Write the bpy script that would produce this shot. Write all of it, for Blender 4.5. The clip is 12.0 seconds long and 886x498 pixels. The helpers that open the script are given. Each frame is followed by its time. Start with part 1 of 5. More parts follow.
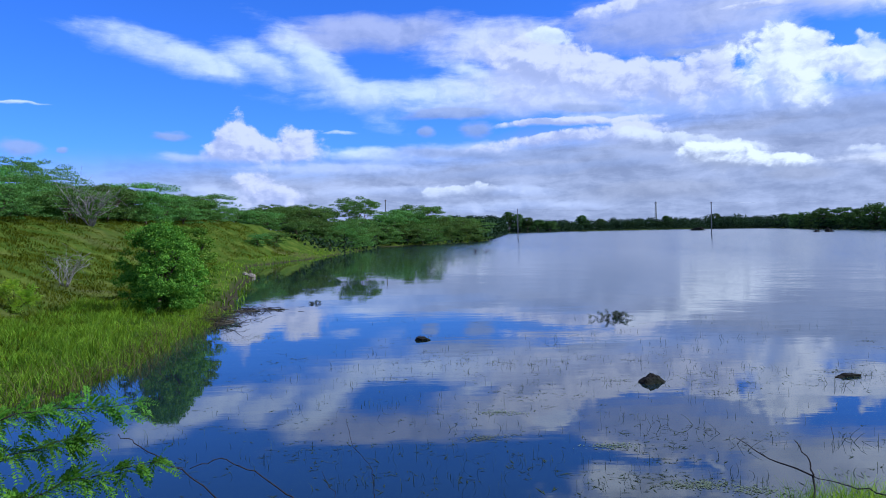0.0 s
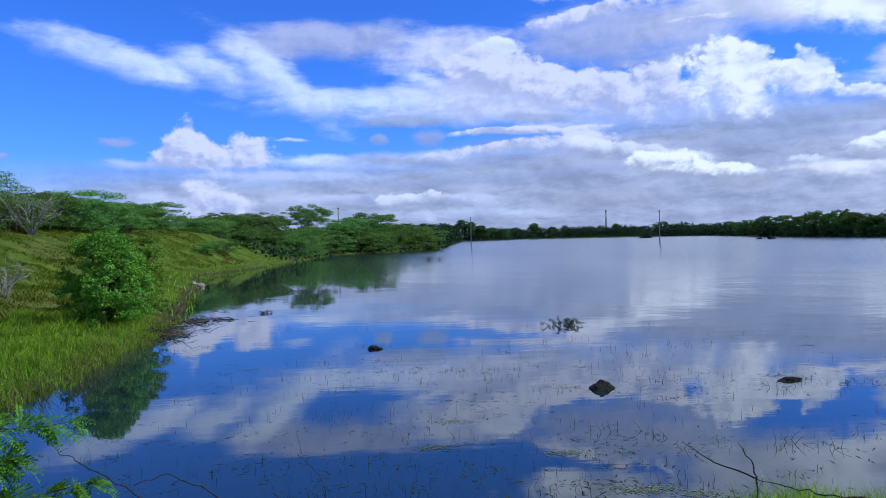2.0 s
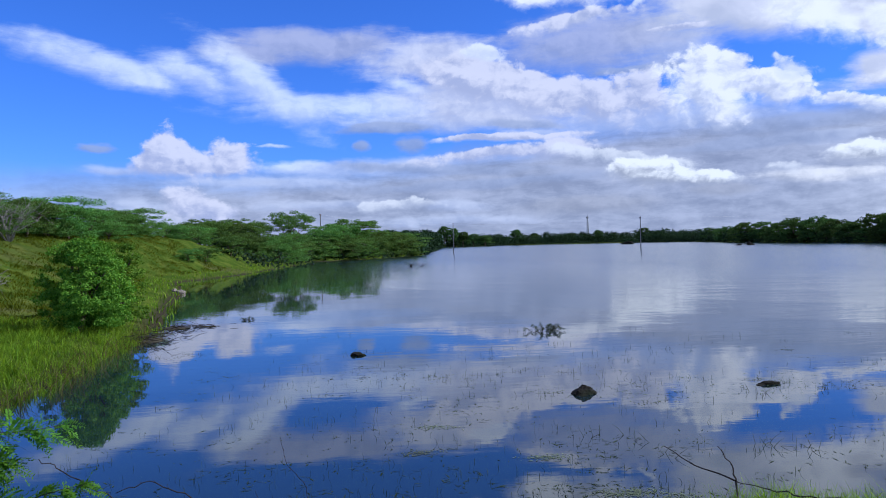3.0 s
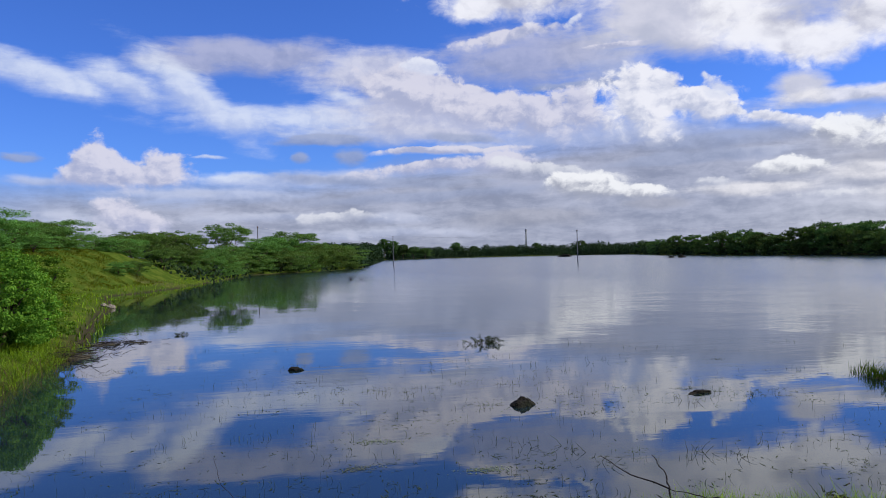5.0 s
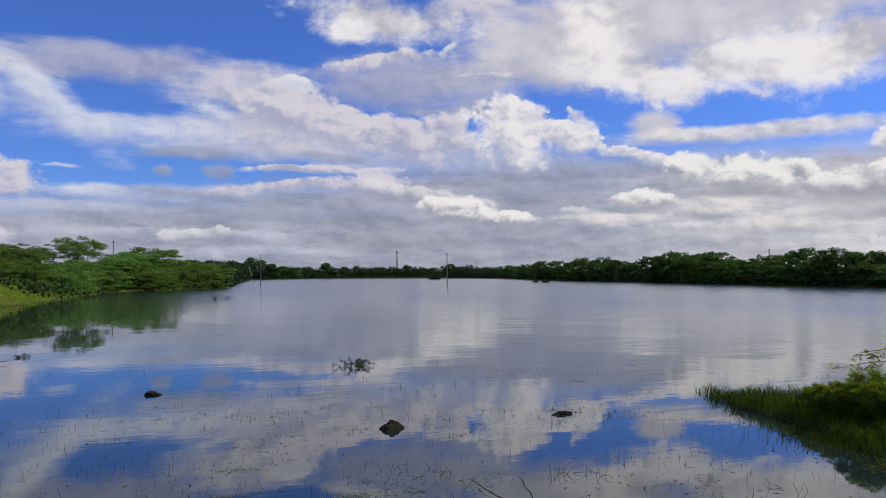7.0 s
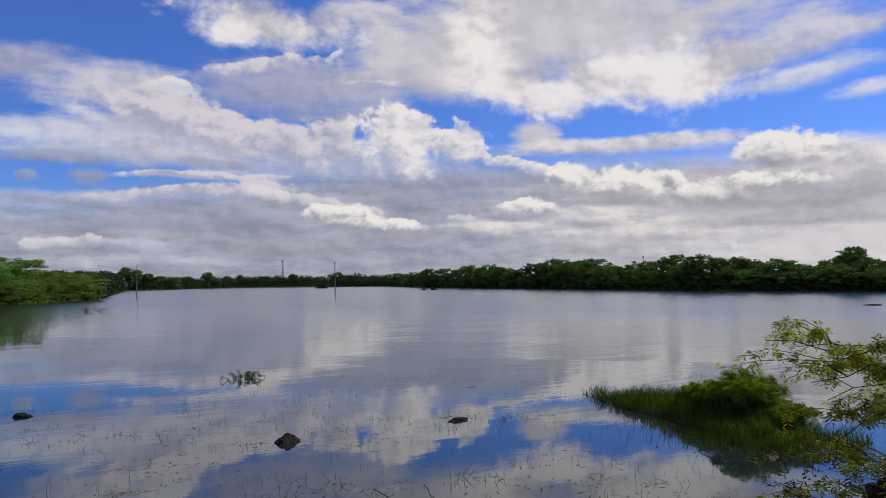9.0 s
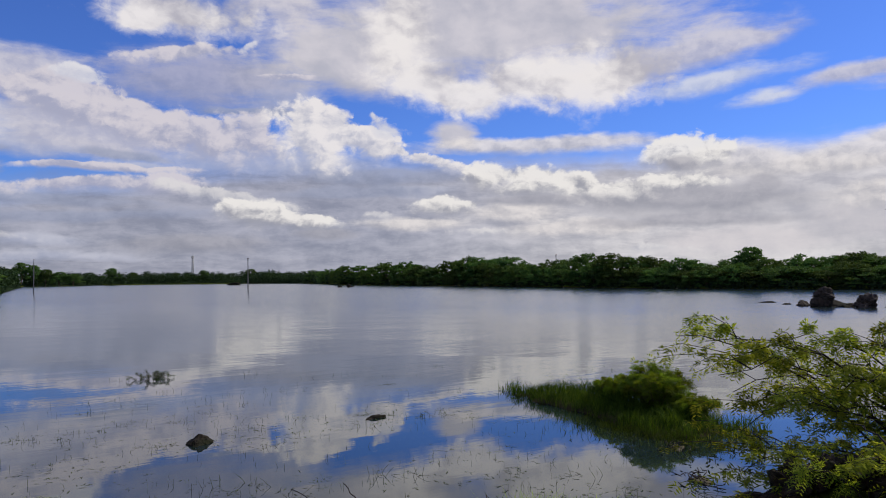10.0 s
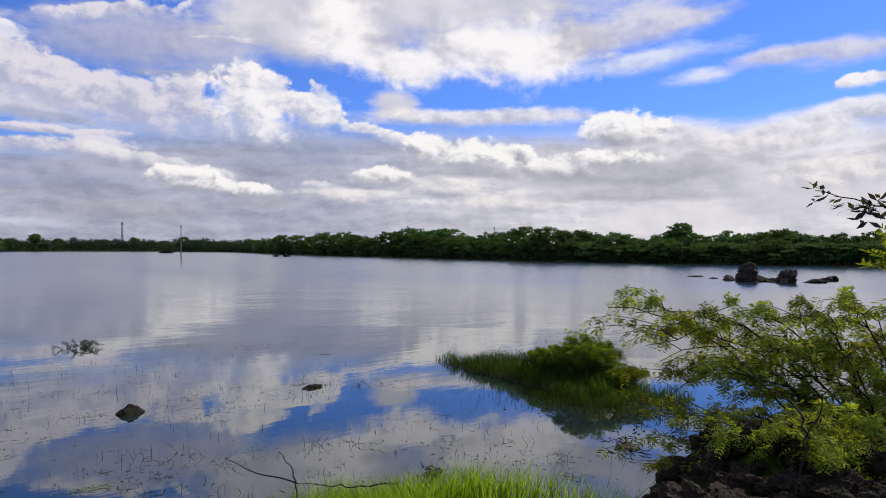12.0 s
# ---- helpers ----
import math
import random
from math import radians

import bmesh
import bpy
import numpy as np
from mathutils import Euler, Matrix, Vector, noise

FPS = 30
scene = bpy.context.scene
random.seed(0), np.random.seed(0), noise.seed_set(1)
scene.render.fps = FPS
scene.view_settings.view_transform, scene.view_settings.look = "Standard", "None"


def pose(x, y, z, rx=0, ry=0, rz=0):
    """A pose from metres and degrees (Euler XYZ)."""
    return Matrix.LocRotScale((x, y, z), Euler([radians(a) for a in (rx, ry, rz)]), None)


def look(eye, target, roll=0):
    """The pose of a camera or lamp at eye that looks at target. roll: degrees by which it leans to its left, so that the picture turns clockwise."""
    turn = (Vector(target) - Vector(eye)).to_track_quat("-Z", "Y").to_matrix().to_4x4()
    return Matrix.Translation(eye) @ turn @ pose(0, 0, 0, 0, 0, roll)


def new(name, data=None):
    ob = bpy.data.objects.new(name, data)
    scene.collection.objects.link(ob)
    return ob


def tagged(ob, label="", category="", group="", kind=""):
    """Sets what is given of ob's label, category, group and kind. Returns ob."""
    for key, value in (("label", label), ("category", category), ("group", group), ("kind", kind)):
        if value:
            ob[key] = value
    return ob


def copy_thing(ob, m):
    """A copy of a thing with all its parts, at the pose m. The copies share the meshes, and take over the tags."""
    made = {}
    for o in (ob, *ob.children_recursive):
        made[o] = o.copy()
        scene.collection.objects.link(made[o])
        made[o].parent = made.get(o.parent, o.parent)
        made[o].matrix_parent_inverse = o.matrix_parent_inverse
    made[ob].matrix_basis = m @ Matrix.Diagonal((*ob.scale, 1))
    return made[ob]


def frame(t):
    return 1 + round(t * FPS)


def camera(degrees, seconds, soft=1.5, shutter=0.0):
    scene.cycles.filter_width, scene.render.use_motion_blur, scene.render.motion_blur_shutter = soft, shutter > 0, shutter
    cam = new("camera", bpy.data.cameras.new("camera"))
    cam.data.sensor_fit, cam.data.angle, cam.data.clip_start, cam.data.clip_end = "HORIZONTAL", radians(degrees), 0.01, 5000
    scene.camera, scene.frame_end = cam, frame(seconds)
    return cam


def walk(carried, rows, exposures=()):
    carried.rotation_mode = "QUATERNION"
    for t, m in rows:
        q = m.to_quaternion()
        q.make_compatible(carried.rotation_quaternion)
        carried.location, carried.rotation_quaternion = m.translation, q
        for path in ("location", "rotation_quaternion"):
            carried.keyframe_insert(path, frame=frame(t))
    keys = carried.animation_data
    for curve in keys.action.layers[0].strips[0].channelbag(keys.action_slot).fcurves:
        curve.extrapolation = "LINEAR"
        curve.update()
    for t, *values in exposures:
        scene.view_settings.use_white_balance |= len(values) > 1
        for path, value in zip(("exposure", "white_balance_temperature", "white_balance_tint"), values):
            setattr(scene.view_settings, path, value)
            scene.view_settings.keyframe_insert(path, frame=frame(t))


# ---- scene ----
cam = camera(62.2, 12.0, 0.95)
PATH = [
    (0, (0.217, -0.002, 2.791), (0.265, 1.997, 2.741), -1.2),
    (0.5, (0.214, -0.029, 2.798), (0.296, 1.968, 2.754), -1.3),
    (1, (0.224, -0.031, 2.794), (0.344, 1.965, 2.756), -1.3),
    (1.5, (0.226, -0.034, 2.791), (0.379, 1.96, 2.758), -1.3),
    (2, (0.237, 0.0, 2.804), (0.412, 1.992, 2.773), -1.3),
    (2.5, (0.222, -0.043, 2.801), (0.423, 1.946, 2.777), -1.3),
    (4.5, (0.23, -0.051, 2.8), (0.549, 1.924, 2.809), -1.5),
    (5, (0.235, -0.037, 2.803), (0.62, 1.925, 2.819), -1.4),
    (5.5, (0.221, -0.026, 2.803), (0.683, 1.92, 2.84), -1.1),
    (6, (0.213, -0.014, 2.81), (0.762, 1.908, 2.861), -0.8),
    (6.5, (0.206, -0.024, 2.819), (0.847, 1.87, 2.876), -0.4),
    (7, (0.19, -0.021, 2.822), (0.912, 1.843, 2.892), -0.2),
    (9, (0.023, 0.022, 2.84), (1.02, 1.754, 2.929), -0.8),
    (9.5, (0.011, 0.057, 2.842), (1.104, 1.729, 2.931), -0.9),
    (10, (-0.022, 0.06, 2.835), (1.165, 1.668, 2.914), -0.6),
    (10.5, (-0.035, 0.07, 2.84), (1.204, 1.638, 2.913), -0.4),
    (11, (-0.037, 0.064, 2.836), (1.254, 1.591, 2.892), -0.1),
    (11.5, (-0.026, 0.065, 2.831), (1.282, 1.578, 2.851), 0.1),
    (12, (-0.036, 0.04, 2.83), (1.281, 1.545, 2.83), 0.2),
]
EXPOSURES = [(0, 0.38, 5050, 10), (2.5, 0.3, 5200, 10), (4.5, 0.25, 5950, 10), (5.5, 0.17, 6250, 10), (9.0, 0.04, 6700, 10), (10.5, 0.07, 6600, 10), (12.0, 0.28, 6550, 10)]
walk(cam, [(t, look(eye, target, roll)) for t, eye, target, roll in PATH], EXPOSURES)

# ---- sun and sky ----
SUN_AZ, SUN_EL = 98.0, 40.0
sun_way = Vector((math.sin(radians(SUN_AZ)) * math.cos(radians(SUN_EL)),
                  math.cos(radians(SUN_AZ)) * math.cos(radians(SUN_EL)), math.sin(radians(SUN_EL))))
sun = new("sun", bpy.data.lights.new("sun", "SUN"))
sun.data.energy, sun.data.angle, sun.data.color = 4.3, radians(0.6), (1.0, 0.94, 0.84)
sun.matrix_world = look(sun_way * 200, (0, 0, 0))

SKY = 0.1                                    # strength of the sky
world = bpy.data.worlds.new("sky")
scene.world = world
world.use_nodes = True
wt = world.node_tree
wt.nodes.clear()


def wn(kind, ins=(), **props):
    """A node of the sky with its inputs linked or set, in order."""
    n = wt.nodes.new(kind)
    for key, value in props.items():
        setattr(n, key, value)
    for k, v in enumerate(ins):
        if v is None:
            continue
        if isinstance(v, bpy.types.NodeSocket):
            wt.links.new(v, n.inputs[k])
        else:
            n.inputs[k].default_value = v
    return n


def wmath(op, a, b=None, c=None):
    return wn("ShaderNodeMath", (a, b, c), operation=op).outputs[0]


def wvec(op, a, b=None, c=None):
    return wn("ShaderNodeVectorMath", (a, b, c), operation=op).outputs[0]


def wrange(v, lo, hi, a=0.0, b=1.0, kind="SMOOTHSTEP"):
    return wn("ShaderNodeMapRange", (v, lo, hi, a, b), interpolation_type=kind).outputs[0]


def wnoise(vec, scale, detail=5.0, rough=0.55, out=0):
    n = wn("ShaderNodeTexNoise", (vec, None, scale, detail, rough))
    return n.outputs[out]


def wmix(fac, a, b):
    n = wn("ShaderNodeMix", data_type="RGBA")
    for sock, v in ((n.inputs["Factor"], fac), (n.inputs[6], a), (n.inputs[7], b)):
        if isinstance(v, bpy.types.NodeSocket):
            wt.links.new(v, sock)
        else:
            sock.default_value = v
    return n.outputs[2]


def tone(r, g, b):
    """A cloud's brightness, as it leaves the sky."""
    return (0.86 * r / SKY, 0.86 * g / SKY, 0.86 * b / SKY, 1)


way = wn("ShaderNodeTexCoord").outputs["Generated"]
xyz = wn("ShaderNodeSeparateXYZ", (way,)).outputs
DEG = 57.29578
az = wmath("MULTIPLY", wmath("ARCTAN2", xyz[0], xyz[1]), DEG)
el = wmath("MULTIPLY", wmath("ARCSINE", xyz[2]), DEG)
flat = wn("ShaderNodeCombineXYZ", (az, el, 0.0)).outputs[0]
stretch = wvec("MULTIPLY", flat, (0.5, 1.0, 1.0))
iso = wvec("MULTIPLY", flat, (0.85, 1.0, 1.0))


def lumps(vec):
    """Rounded cauliflower heads in several sizes."""
    return wn("ShaderNodeTexVoronoi", (vec, None, 0.62, 3.0, 0.5, 2.3, 0.7), feature="SMOOTH_F1").outputs["Distance"]


centre = (0.5, 0.5, 0.5)
soft_shift = wvec("MULTIPLY_ADD", wvec("SUBTRACT", wnoise(iso, 0.5, 4.0, 0.6, 1), centre), (1.6, 1.2, 0.0), iso)
head = lumps(soft_shift)
relief = wmath("SUBTRACT", lumps(wvec("ADD", soft_shift, (0.35, 0.5, 0.0))), head)
fleece_at = wvec("MULTIPLY", soft_shift, (0.7, 1.0, 1.0))
fleece = wnoise(fleece_at, 0.5, 8.0, 0.6)
torn = wmath("SUBTRACT", fleece, 0.5)
fleece_relief = wmath("SUBTRACT", fleece, wnoise(wvec("ADD", fleece_at, (0.3, 0.4, 0.0)), 0.5, 8.0, 0.6))
rough_edge = wmath("MULTIPLY_ADD", wmath("SUBTRACT", 0.5, head), 0.75, wmath("MULTIPLY", torn, 1.6))
broad = wmath("SUBTRACT", wnoise(iso, 0.16, 3.0, 0.5), 0.5)
combed = wvec("MULTIPLY_ADD", wvec("SUBTRACT", wnoise(stretch, 0.22, 3.0, 0.55, 1), centre), (3.0, 2.2, 0.0), flat)
streak = wnoise(wvec("MULTIPLY", combed, (0.2, 1.0, 1.0)), 0.85, 8.0, 0.62)
thread = wmath("SUBTRACT", streak, 0.5)
wisp_edge = wmath("MULTIPLY_ADD", torn, 0.7, wmath("MULTIPLY", thread, 1.1))
smooth_relief = wmath("SUBTRACT", wnoise(iso, 0.18, 3.0, 0.5), wnoise(wvec("ADD", iso, (1.0, 1.3, 0.0)), 0.18, 3.0, 0.5))
soft_shading = wmath("MULTIPLY_ADD", broad, 0.5, wmath("MULTIPLY_ADD", smooth_relief, 1.5, wmath("MULTIPLY_ADD", fleece_relief, 0.7, wmath("MULTIPLY", relief, 0.14))))
shading = wmath("MULTIPLY_ADD", thread, 0.35, wmath("MULTIPLY_ADD", smooth_relief, 0.6, wmath("MULTIPLY_ADD", fleece_relief, 0.9, wmath("MULTIPLY", relief, 0.42))))
warp_cumulus = wvec("MULTIPLY_ADD", wvec("SUBTRACT", wnoise(iso, 0.35, 4.0, 0.55, 1), centre), (1.5, 0.9, 0.0), flat)
warp_wisp = wvec("MULTIPLY_ADD", wvec("SUBTRACT", wnoise(stretch, 0.35, 4.0, 0.6, 1), centre), (3.2, 1.3, 0.0), flat)

nishita = wn("ShaderNodeTexSky", sky_type="NISHITA", sun_disc=False, sun_elevation=radians(SUN_EL),
             sun_rotation=radians(SUN_AZ), altitude=100, air_density=1.0, dust_density=0.2, ozone_density=3.0).outputs[0]
sky = wmix(1.0, nishita, (0.40, 0.62, 1.24, 1))
sky.node.blend_type = "MULTIPLY"

# high broken cloud over the rest of the sky, above and behind
beyond = wmath("MAXIMUM", wrange(el, 21.0, 27.0), wrange(wmath("ABSOLUTE", wmath("SUBTRACT", az, 21.0)), 54.0, 62.0))
broken = wnoise(wvec("MULTIPLY", way, (1.0, 1.0, 2.2)), 2.3, 6.0, 0.58)
sky = wmix(wmath("MULTIPLY", beyond, wrange(broken, 0.47, 0.6, 0.0, 0.9)), sky,
           wmix(wrange(relief, -0.1, 0.12), tone(0.55, 0.57, 0.68), tone(0.95, 0.94, 0.95)))

# layered cloud along the horizon
layer = wmath("MULTIPLY", wrange(wmath("SUBTRACT", wmath("MULTIPLY_ADD", wisp_edge, 1.6, el), wrange(az, -8.0, 30.0, 0.0, 3.6)), 6.6, 3.6), wrange(az, -34.0, -12.0, 0.35, 0.95))
bands = wmath("MULTIPLY_ADD", thread, 1.3, wmath("MULTIPLY_ADD", fleece_relief, 0.9, wmath("MULTIPLY", broad, 0.5)))
sunward = wrange(az, 28.0, 56.0)
sky = wmix(layer, sky, wmix(wrange(bands, -0.36, 0.36), wmix(sunward, tone(0.28, 0.295, 0.38), tone(0.50, 0.49, 0.53)),
                            wmix(sunward, tone(0.49, 0.495, 0.59), tone(0.82, 0.79, 0.80))))

# lit and shaded tone, opacity, softness of the top and of the foot, weight of the billows, of the height and of the relief
CLOUD = {
    "white": (tone(0.71, 0.68, 0.76), tone(0.42, 0.44, 0.60), 0.96, 0.36, 1.1, 0.82, 0.28, 1.35),
    "bright": (tone(0.90, 0.87, 0.89), tone(0.52, 0.54, 0.66), 0.97, 0.3, 1.0, 0.85, 0.25, 1.2),
    "hook": (tone(0.82, 0.82, 0.88), tone(0.55, 0.58, 0.74), 0.9, 0.5, 0.8, 1.1, 0.2, 0.7),
    "soft": (tone(0.72, 0.70, 0.77), tone(0.48, 0.49, 0.63), 0.88, 0.9, 1.2, 1.0, 0.2, 0.9),
    "pale": (tone(0.60, 0.62, 0.74), tone(0.42, 0.46, 0.62), 0.7, 1.0, 1.3, 1.2, 0.2, 0.9),
    "grey": (tone(0.37, 0.41, 0.56), tone(0.27, 0.31, 0.45), 0.75, 0.8, 1.0, 1.2, 0.2, 0.8),
    "mauve": (tone(0.50, 0.50, 0.64), tone(0.35, 0.37, 0.52), 0.82, 0.9, 1.2, 1.1, 0.2, 0.7),
    "mauvewarm": (tone(0.74, 0.71, 0.75), tone(0.54, 0.54, 0.61), 0.92, 0.8, 1.0, 0.9, 0.1, 0.8),
    "warm": (tone(0.93, 0.90, 0.91), tone(0.52, 0.51, 0.58), 0.95, 1.0, 0.9, 0.75, -0.05, 1.1),
    "warmband": (tone(0.88, 0.84, 0.84), tone(0.50, 0.50, 0.56), 0.88, 0.7, 1.0, 1.0, 0.15, 0.8),
    "ball": (tone(0.92, 0.90, 0.89), tone(0.38, 0.39, 0.46), 0.95, 0.3, 1.1, 0.8, 0.45, 1.25),
    "rim": (tone(0.78, 0.77, 0.80), tone(0.46, 0.48, 0.58), 0.8, 0.4, 1.2, 1.1, 0.3, 0.9),
    "darkpuff": (tone(0.44, 0.44, 0.51), tone(0.31, 0.32, 0.39), 0.72, 0.8, 1.1, 1.1, 0.2, 0.8),
    "wisp": (tone(0.76, 0.79, 0.88), tone(0.52, 0.58, 0.78), 0.84, 1.3, 1.6, 1.5, 0.25, 0.9),
}
COMBED = ("wisp", "pale", "grey", "mauve", "warmband", "darkpuff", "soft", "mauvewarm")


def clouds(kind, heads):
    """Clouds of one kind: ellipses in degrees of the sky (azimuth, height, half width, half height, tilt) that melt into one
    another, broken up at the edge, soft at the foot, and lit from the sun's side."""
    global sky
    lit, shade, opacity, soft_top, soft_foot, billow, up, rel = CLOUD[kind]
    base, edge = (warp_wisp, wisp_edge) if kind in COMBED else (warp_cumulus, rough_edge)
    grow = {"mauvewarm": 1.42, "soft": 1.25, "warmband": 1.25}.get(kind, 1.1 if kind in COMBED else 1.25)
    total = wvec("MULTIPLY", sky, (1e-20, 1e-20, 1e-20))      # one after the other: too many at once overflow the shader
    for at_az, at_el, wide, high, tilt in heads:
        at = wvec("MULTIPLY_ADD", total, (1e-9, 1e-9, 1e-9), base)
        v = wn("ShaderNodeMapping", (at, (at_az, at_el, -1.0), (0, 0, radians(tilt)), (wide * grow, high * grow, 1)), vector_type="TEXTURE").outputs[0]
        weight = wmath("POWER", 0.1, wn("ShaderNodeVectorMath", (v, v), operation="DOT_PRODUCT").outputs["Value"])
        total = wvec("MULTIPLY_ADD", v, weight, total)
    sums = wn("ShaderNodeSeparateXYZ", (total,)).outputs
    mass = wmath("MAXIMUM", sums[2], 1e-30)
    reach = wmath("SQRT", wmath("MAXIMUM", wmath("SUBTRACT", wmath("MULTIPLY", wmath("LOGARITHM", mass, 10.0), -1.0), 1.0), 0.0))
    r = wmath("MULTIPLY_ADD", edge, -billow, reach)
    y = wmath("DIVIDE", sums[1], mass)
    light = wrange(wmath("MULTIPLY_ADD", soft_shading if kind in ("warm", "mauvewarm") else shading, rel, wmath("MULTIPLY", y, up)), -0.34, 0.26)
    spread = wrange(y, 0.4, -0.8, soft_top, soft_foot)
    cover = wrange(r, wmath("MULTIPLY_ADD", spread, 0.45, 1.0), wmath("MULTIPLY_ADD", spread, -0.55, 1.0), 0.0, opacity)
    sky = wmix(cover, sky, wmix(light, shade, lit))


clouds("pale", [
    (6.7, 9.4, 6.5, 0.59, -2), (-17.7, 5.8, 1.8, 0.33, -3), (-16.2, 3.0, 2.4, 0.58, 0), (13.5, 8.2, 2.5, 0.29, -3), (0.5, 6.0, 6.6, 0.52, 3),
    (-6.5, 4.9, 6.0, 0.43, 0), (-3.1, 3.1, 3.9, 0.35, 0), (6.5, 1.8, 5.2, 0.35, 0), (23.7, 14.3, 3.5, 1.68, -20), (20.2, 9.2, 6.4, 1.11, 0),
    (26.3, 8.8, 4.8, 0.61, 0), (35.1, 6.9, 2.6, 0.35, 2), (7.6, 2.9, 2.6, 0.33, 0)])
clouds("mauve", [
    (-3.7, 15.0, 6.1, 1.13, 2), (-8.4, 14.4, 2.5, 0.48, 0), (18.5, 14.8, 6.4, 1.90, 3)])
clouds("mauvewarm", [
    (39.7, 18.9, 11.2, 2.64, 0), (28.2, 16.4, 3.6, 1.49, -10), (37.2, 10.9, 1.2, 0.77, 0), (58.8, 2.5, 4.7, 0.69, 0), (68.3, 3.7, 4.9, 0.94, 0)])
clouds("wisp", [
    (-18.3, 13.0, 4.7, 0.78, -13), (-15.3, 12.3, 1.6, 0.64, -20), (-12.3, 12.8, 2.5, 0.89, -20), (-9.3, 13.7, 1.9, 0.40, -10), (-7.4, 12.1, 4.1, 0.99, -36),
    (-4.7, 10.5, 2.2, 0.76, -15), (1.0, 10.4, 7.4, 0.84, -1), (4.1, 12.0, 2.4, 0.67, -20), (-28.8, 9.3, 1.6, 0.07, 0), (-6.3, 7.7, 0.8, 0.09, 0),
    (-4.8, 6.1, 2.6, 0.34, 0), (57.1, 14.0, 4.6, 0.53, 6), (60.5, 12.6, 2.0, 0.37, 5)])
clouds("soft", [
    (5.5, 14.2, 3.9, 1.06, 6), (10.2, 10.9, 5.6, 1.41, 0), (11.4, 10.8, 4.4, 1.47, -6), (23.8, 20.3, 2.2, 0.80, -6), (54.3, 16.1, 5.6, 1.14, 10),
    (58.6, 16.4, 3.1, 0.51, 8), (66.5, 13.6, 3.2, 0.45, 8), (70.3, 13.4, 2.4, 0.58, 4)])
clouds("warmband", [
    (43.8, 10.1, 7.9, 0.50, 0), (58.3, 8.2, 3.8, 1.00, 0), (42.0, 5.0, 3.4, 0.52, 0), (34.2, 4.3, 3.5, 0.40, 0), (46.9, 3.8, 4.8, 0.51, 0),
    (68.3, 8.9, 5.6, 0.77, 8), (70.7, 9.5, 2.0, 0.52, 0), (64.7, 7.8, 5.2, 0.48, 2), (69.3, 5.6, 3.8, 0.85, 0)])
clouds("grey", [
    (-28.6, 6.4, 1.1, 0.53, -6), (-18.8, 7.3, 1.1, 0.24, 0), (-25.8, 6.2, 0.4, 0.19, 0), (4.1, 7.8, 1.0, 0.56, 0), (0.2, 7.7, 0.6, 0.43, 0),
    (2.3, 9.1, 2.6, 0.26, 0), (12.7, 9.0, 2.5, 0.33, -3), (9.2, 4.6, 8.6, 0.39, 2), (32.0, 7.9, 5.7, 0.52, 2), (29.4, 6.8, 5.3, 0.39, 2),
    (21.9, 12.6, 3.1, 0.30, 2), (2.1, 9.0, 3.1, 0.27, 0), (5.7, 5.9, 7.3, 0.36, -2)])
clouds("white", [
    (9.6, 13.2, 2.6, 0.90, -10), (12.7, 11.8, 3.4, 1.55, -8), (-14.0, 7.4, 1.8, 1.49, 0), (-15.1, 6.5, 1.0, 0.58, 0), (-9.7, 6.9, 1.9, 1.19, 0),
    (-12.0, 6.1, 4.0, 0.84, 0), (-12.4, 3.4, 1.7, 1.28, -12), (-10.9, 2.7, 1.9, 0.69, -10), (9.3, 8.2, 2.6, 0.25, 3), (16.0, 7.2, 3.3, 0.67, 2),
    (9.2, 6.8, 5.6, 0.51, 4), (17.2, 16.5, 4.7, 0.49, 8), (24.6, 15.3, 2.6, 0.21, 3), (7.0, 13.1, 2.5, 1.57, -12), (9.5, 12.3, 2.3, 1.53, 0),
    (13.0, 12.1, 2.0, 1.23, -10), (16.4, 10.6, 3.8, 1.43, -8), (21.5, 10.7, 3.0, 1.71, 0), (12.6, 8.1, 6.0, 0.25, 0)])
clouds("warm", [
    (16.8, 19.2, 5.5, 1.42, -6), (13.9, 18.4, 2.1, 0.94, 0), (33.1, 18.8, 2.5, 2.92, 0), (35.3, 15.0, 4.0, 1.51, -12), (37.9, 13.8, 3.1, 1.01, 0),
    (42.2, 15.1, 3.8, 1.80, 6), (46.8, 15.1, 3.7, 1.85, 6), (50.0, 14.6, 3.5, 1.98, 14)])
clouds("bright", [
    (25.9, 10.5, 3.1, 1.94, -30), (27.3, 12.1, 2.0, 1.88, -20), (30.3, 10.6, 3.4, 1.12, -8), (35.2, 9.2, 3.3, 0.52, -12), (71.3, 11.5, 2.0, 0.44, 8)])
clouds("hook", [
    (10.3, 14.4, 1.5, 0.48, -8), (21.5, 17.3, 0.9, 0.33, 30), (10.3, 14.2, 1.3, 0.48, -14), (30.9, 12.5, 0.6, 0.38, -30), (32.3, 11.6, 1.5, 0.60, -12)])
clouds("rim", [
    (3.5, 3.1, 2.6, 0.48, 0), (0.8, 2.8, 1.3, 0.39, 0), (18.5, 6.7, 4.2, 0.52, -8), (23.6, 5.6, 3.1, 0.44, -8), (31.5, 4.9, 1.5, 0.44, 0),
    (39.8, 3.6, 2.6, 0.43, 0), (52.7, 2.1, 2.6, 0.41, 0), (2.5, 3.0, 1.4, 0.35, 0)])
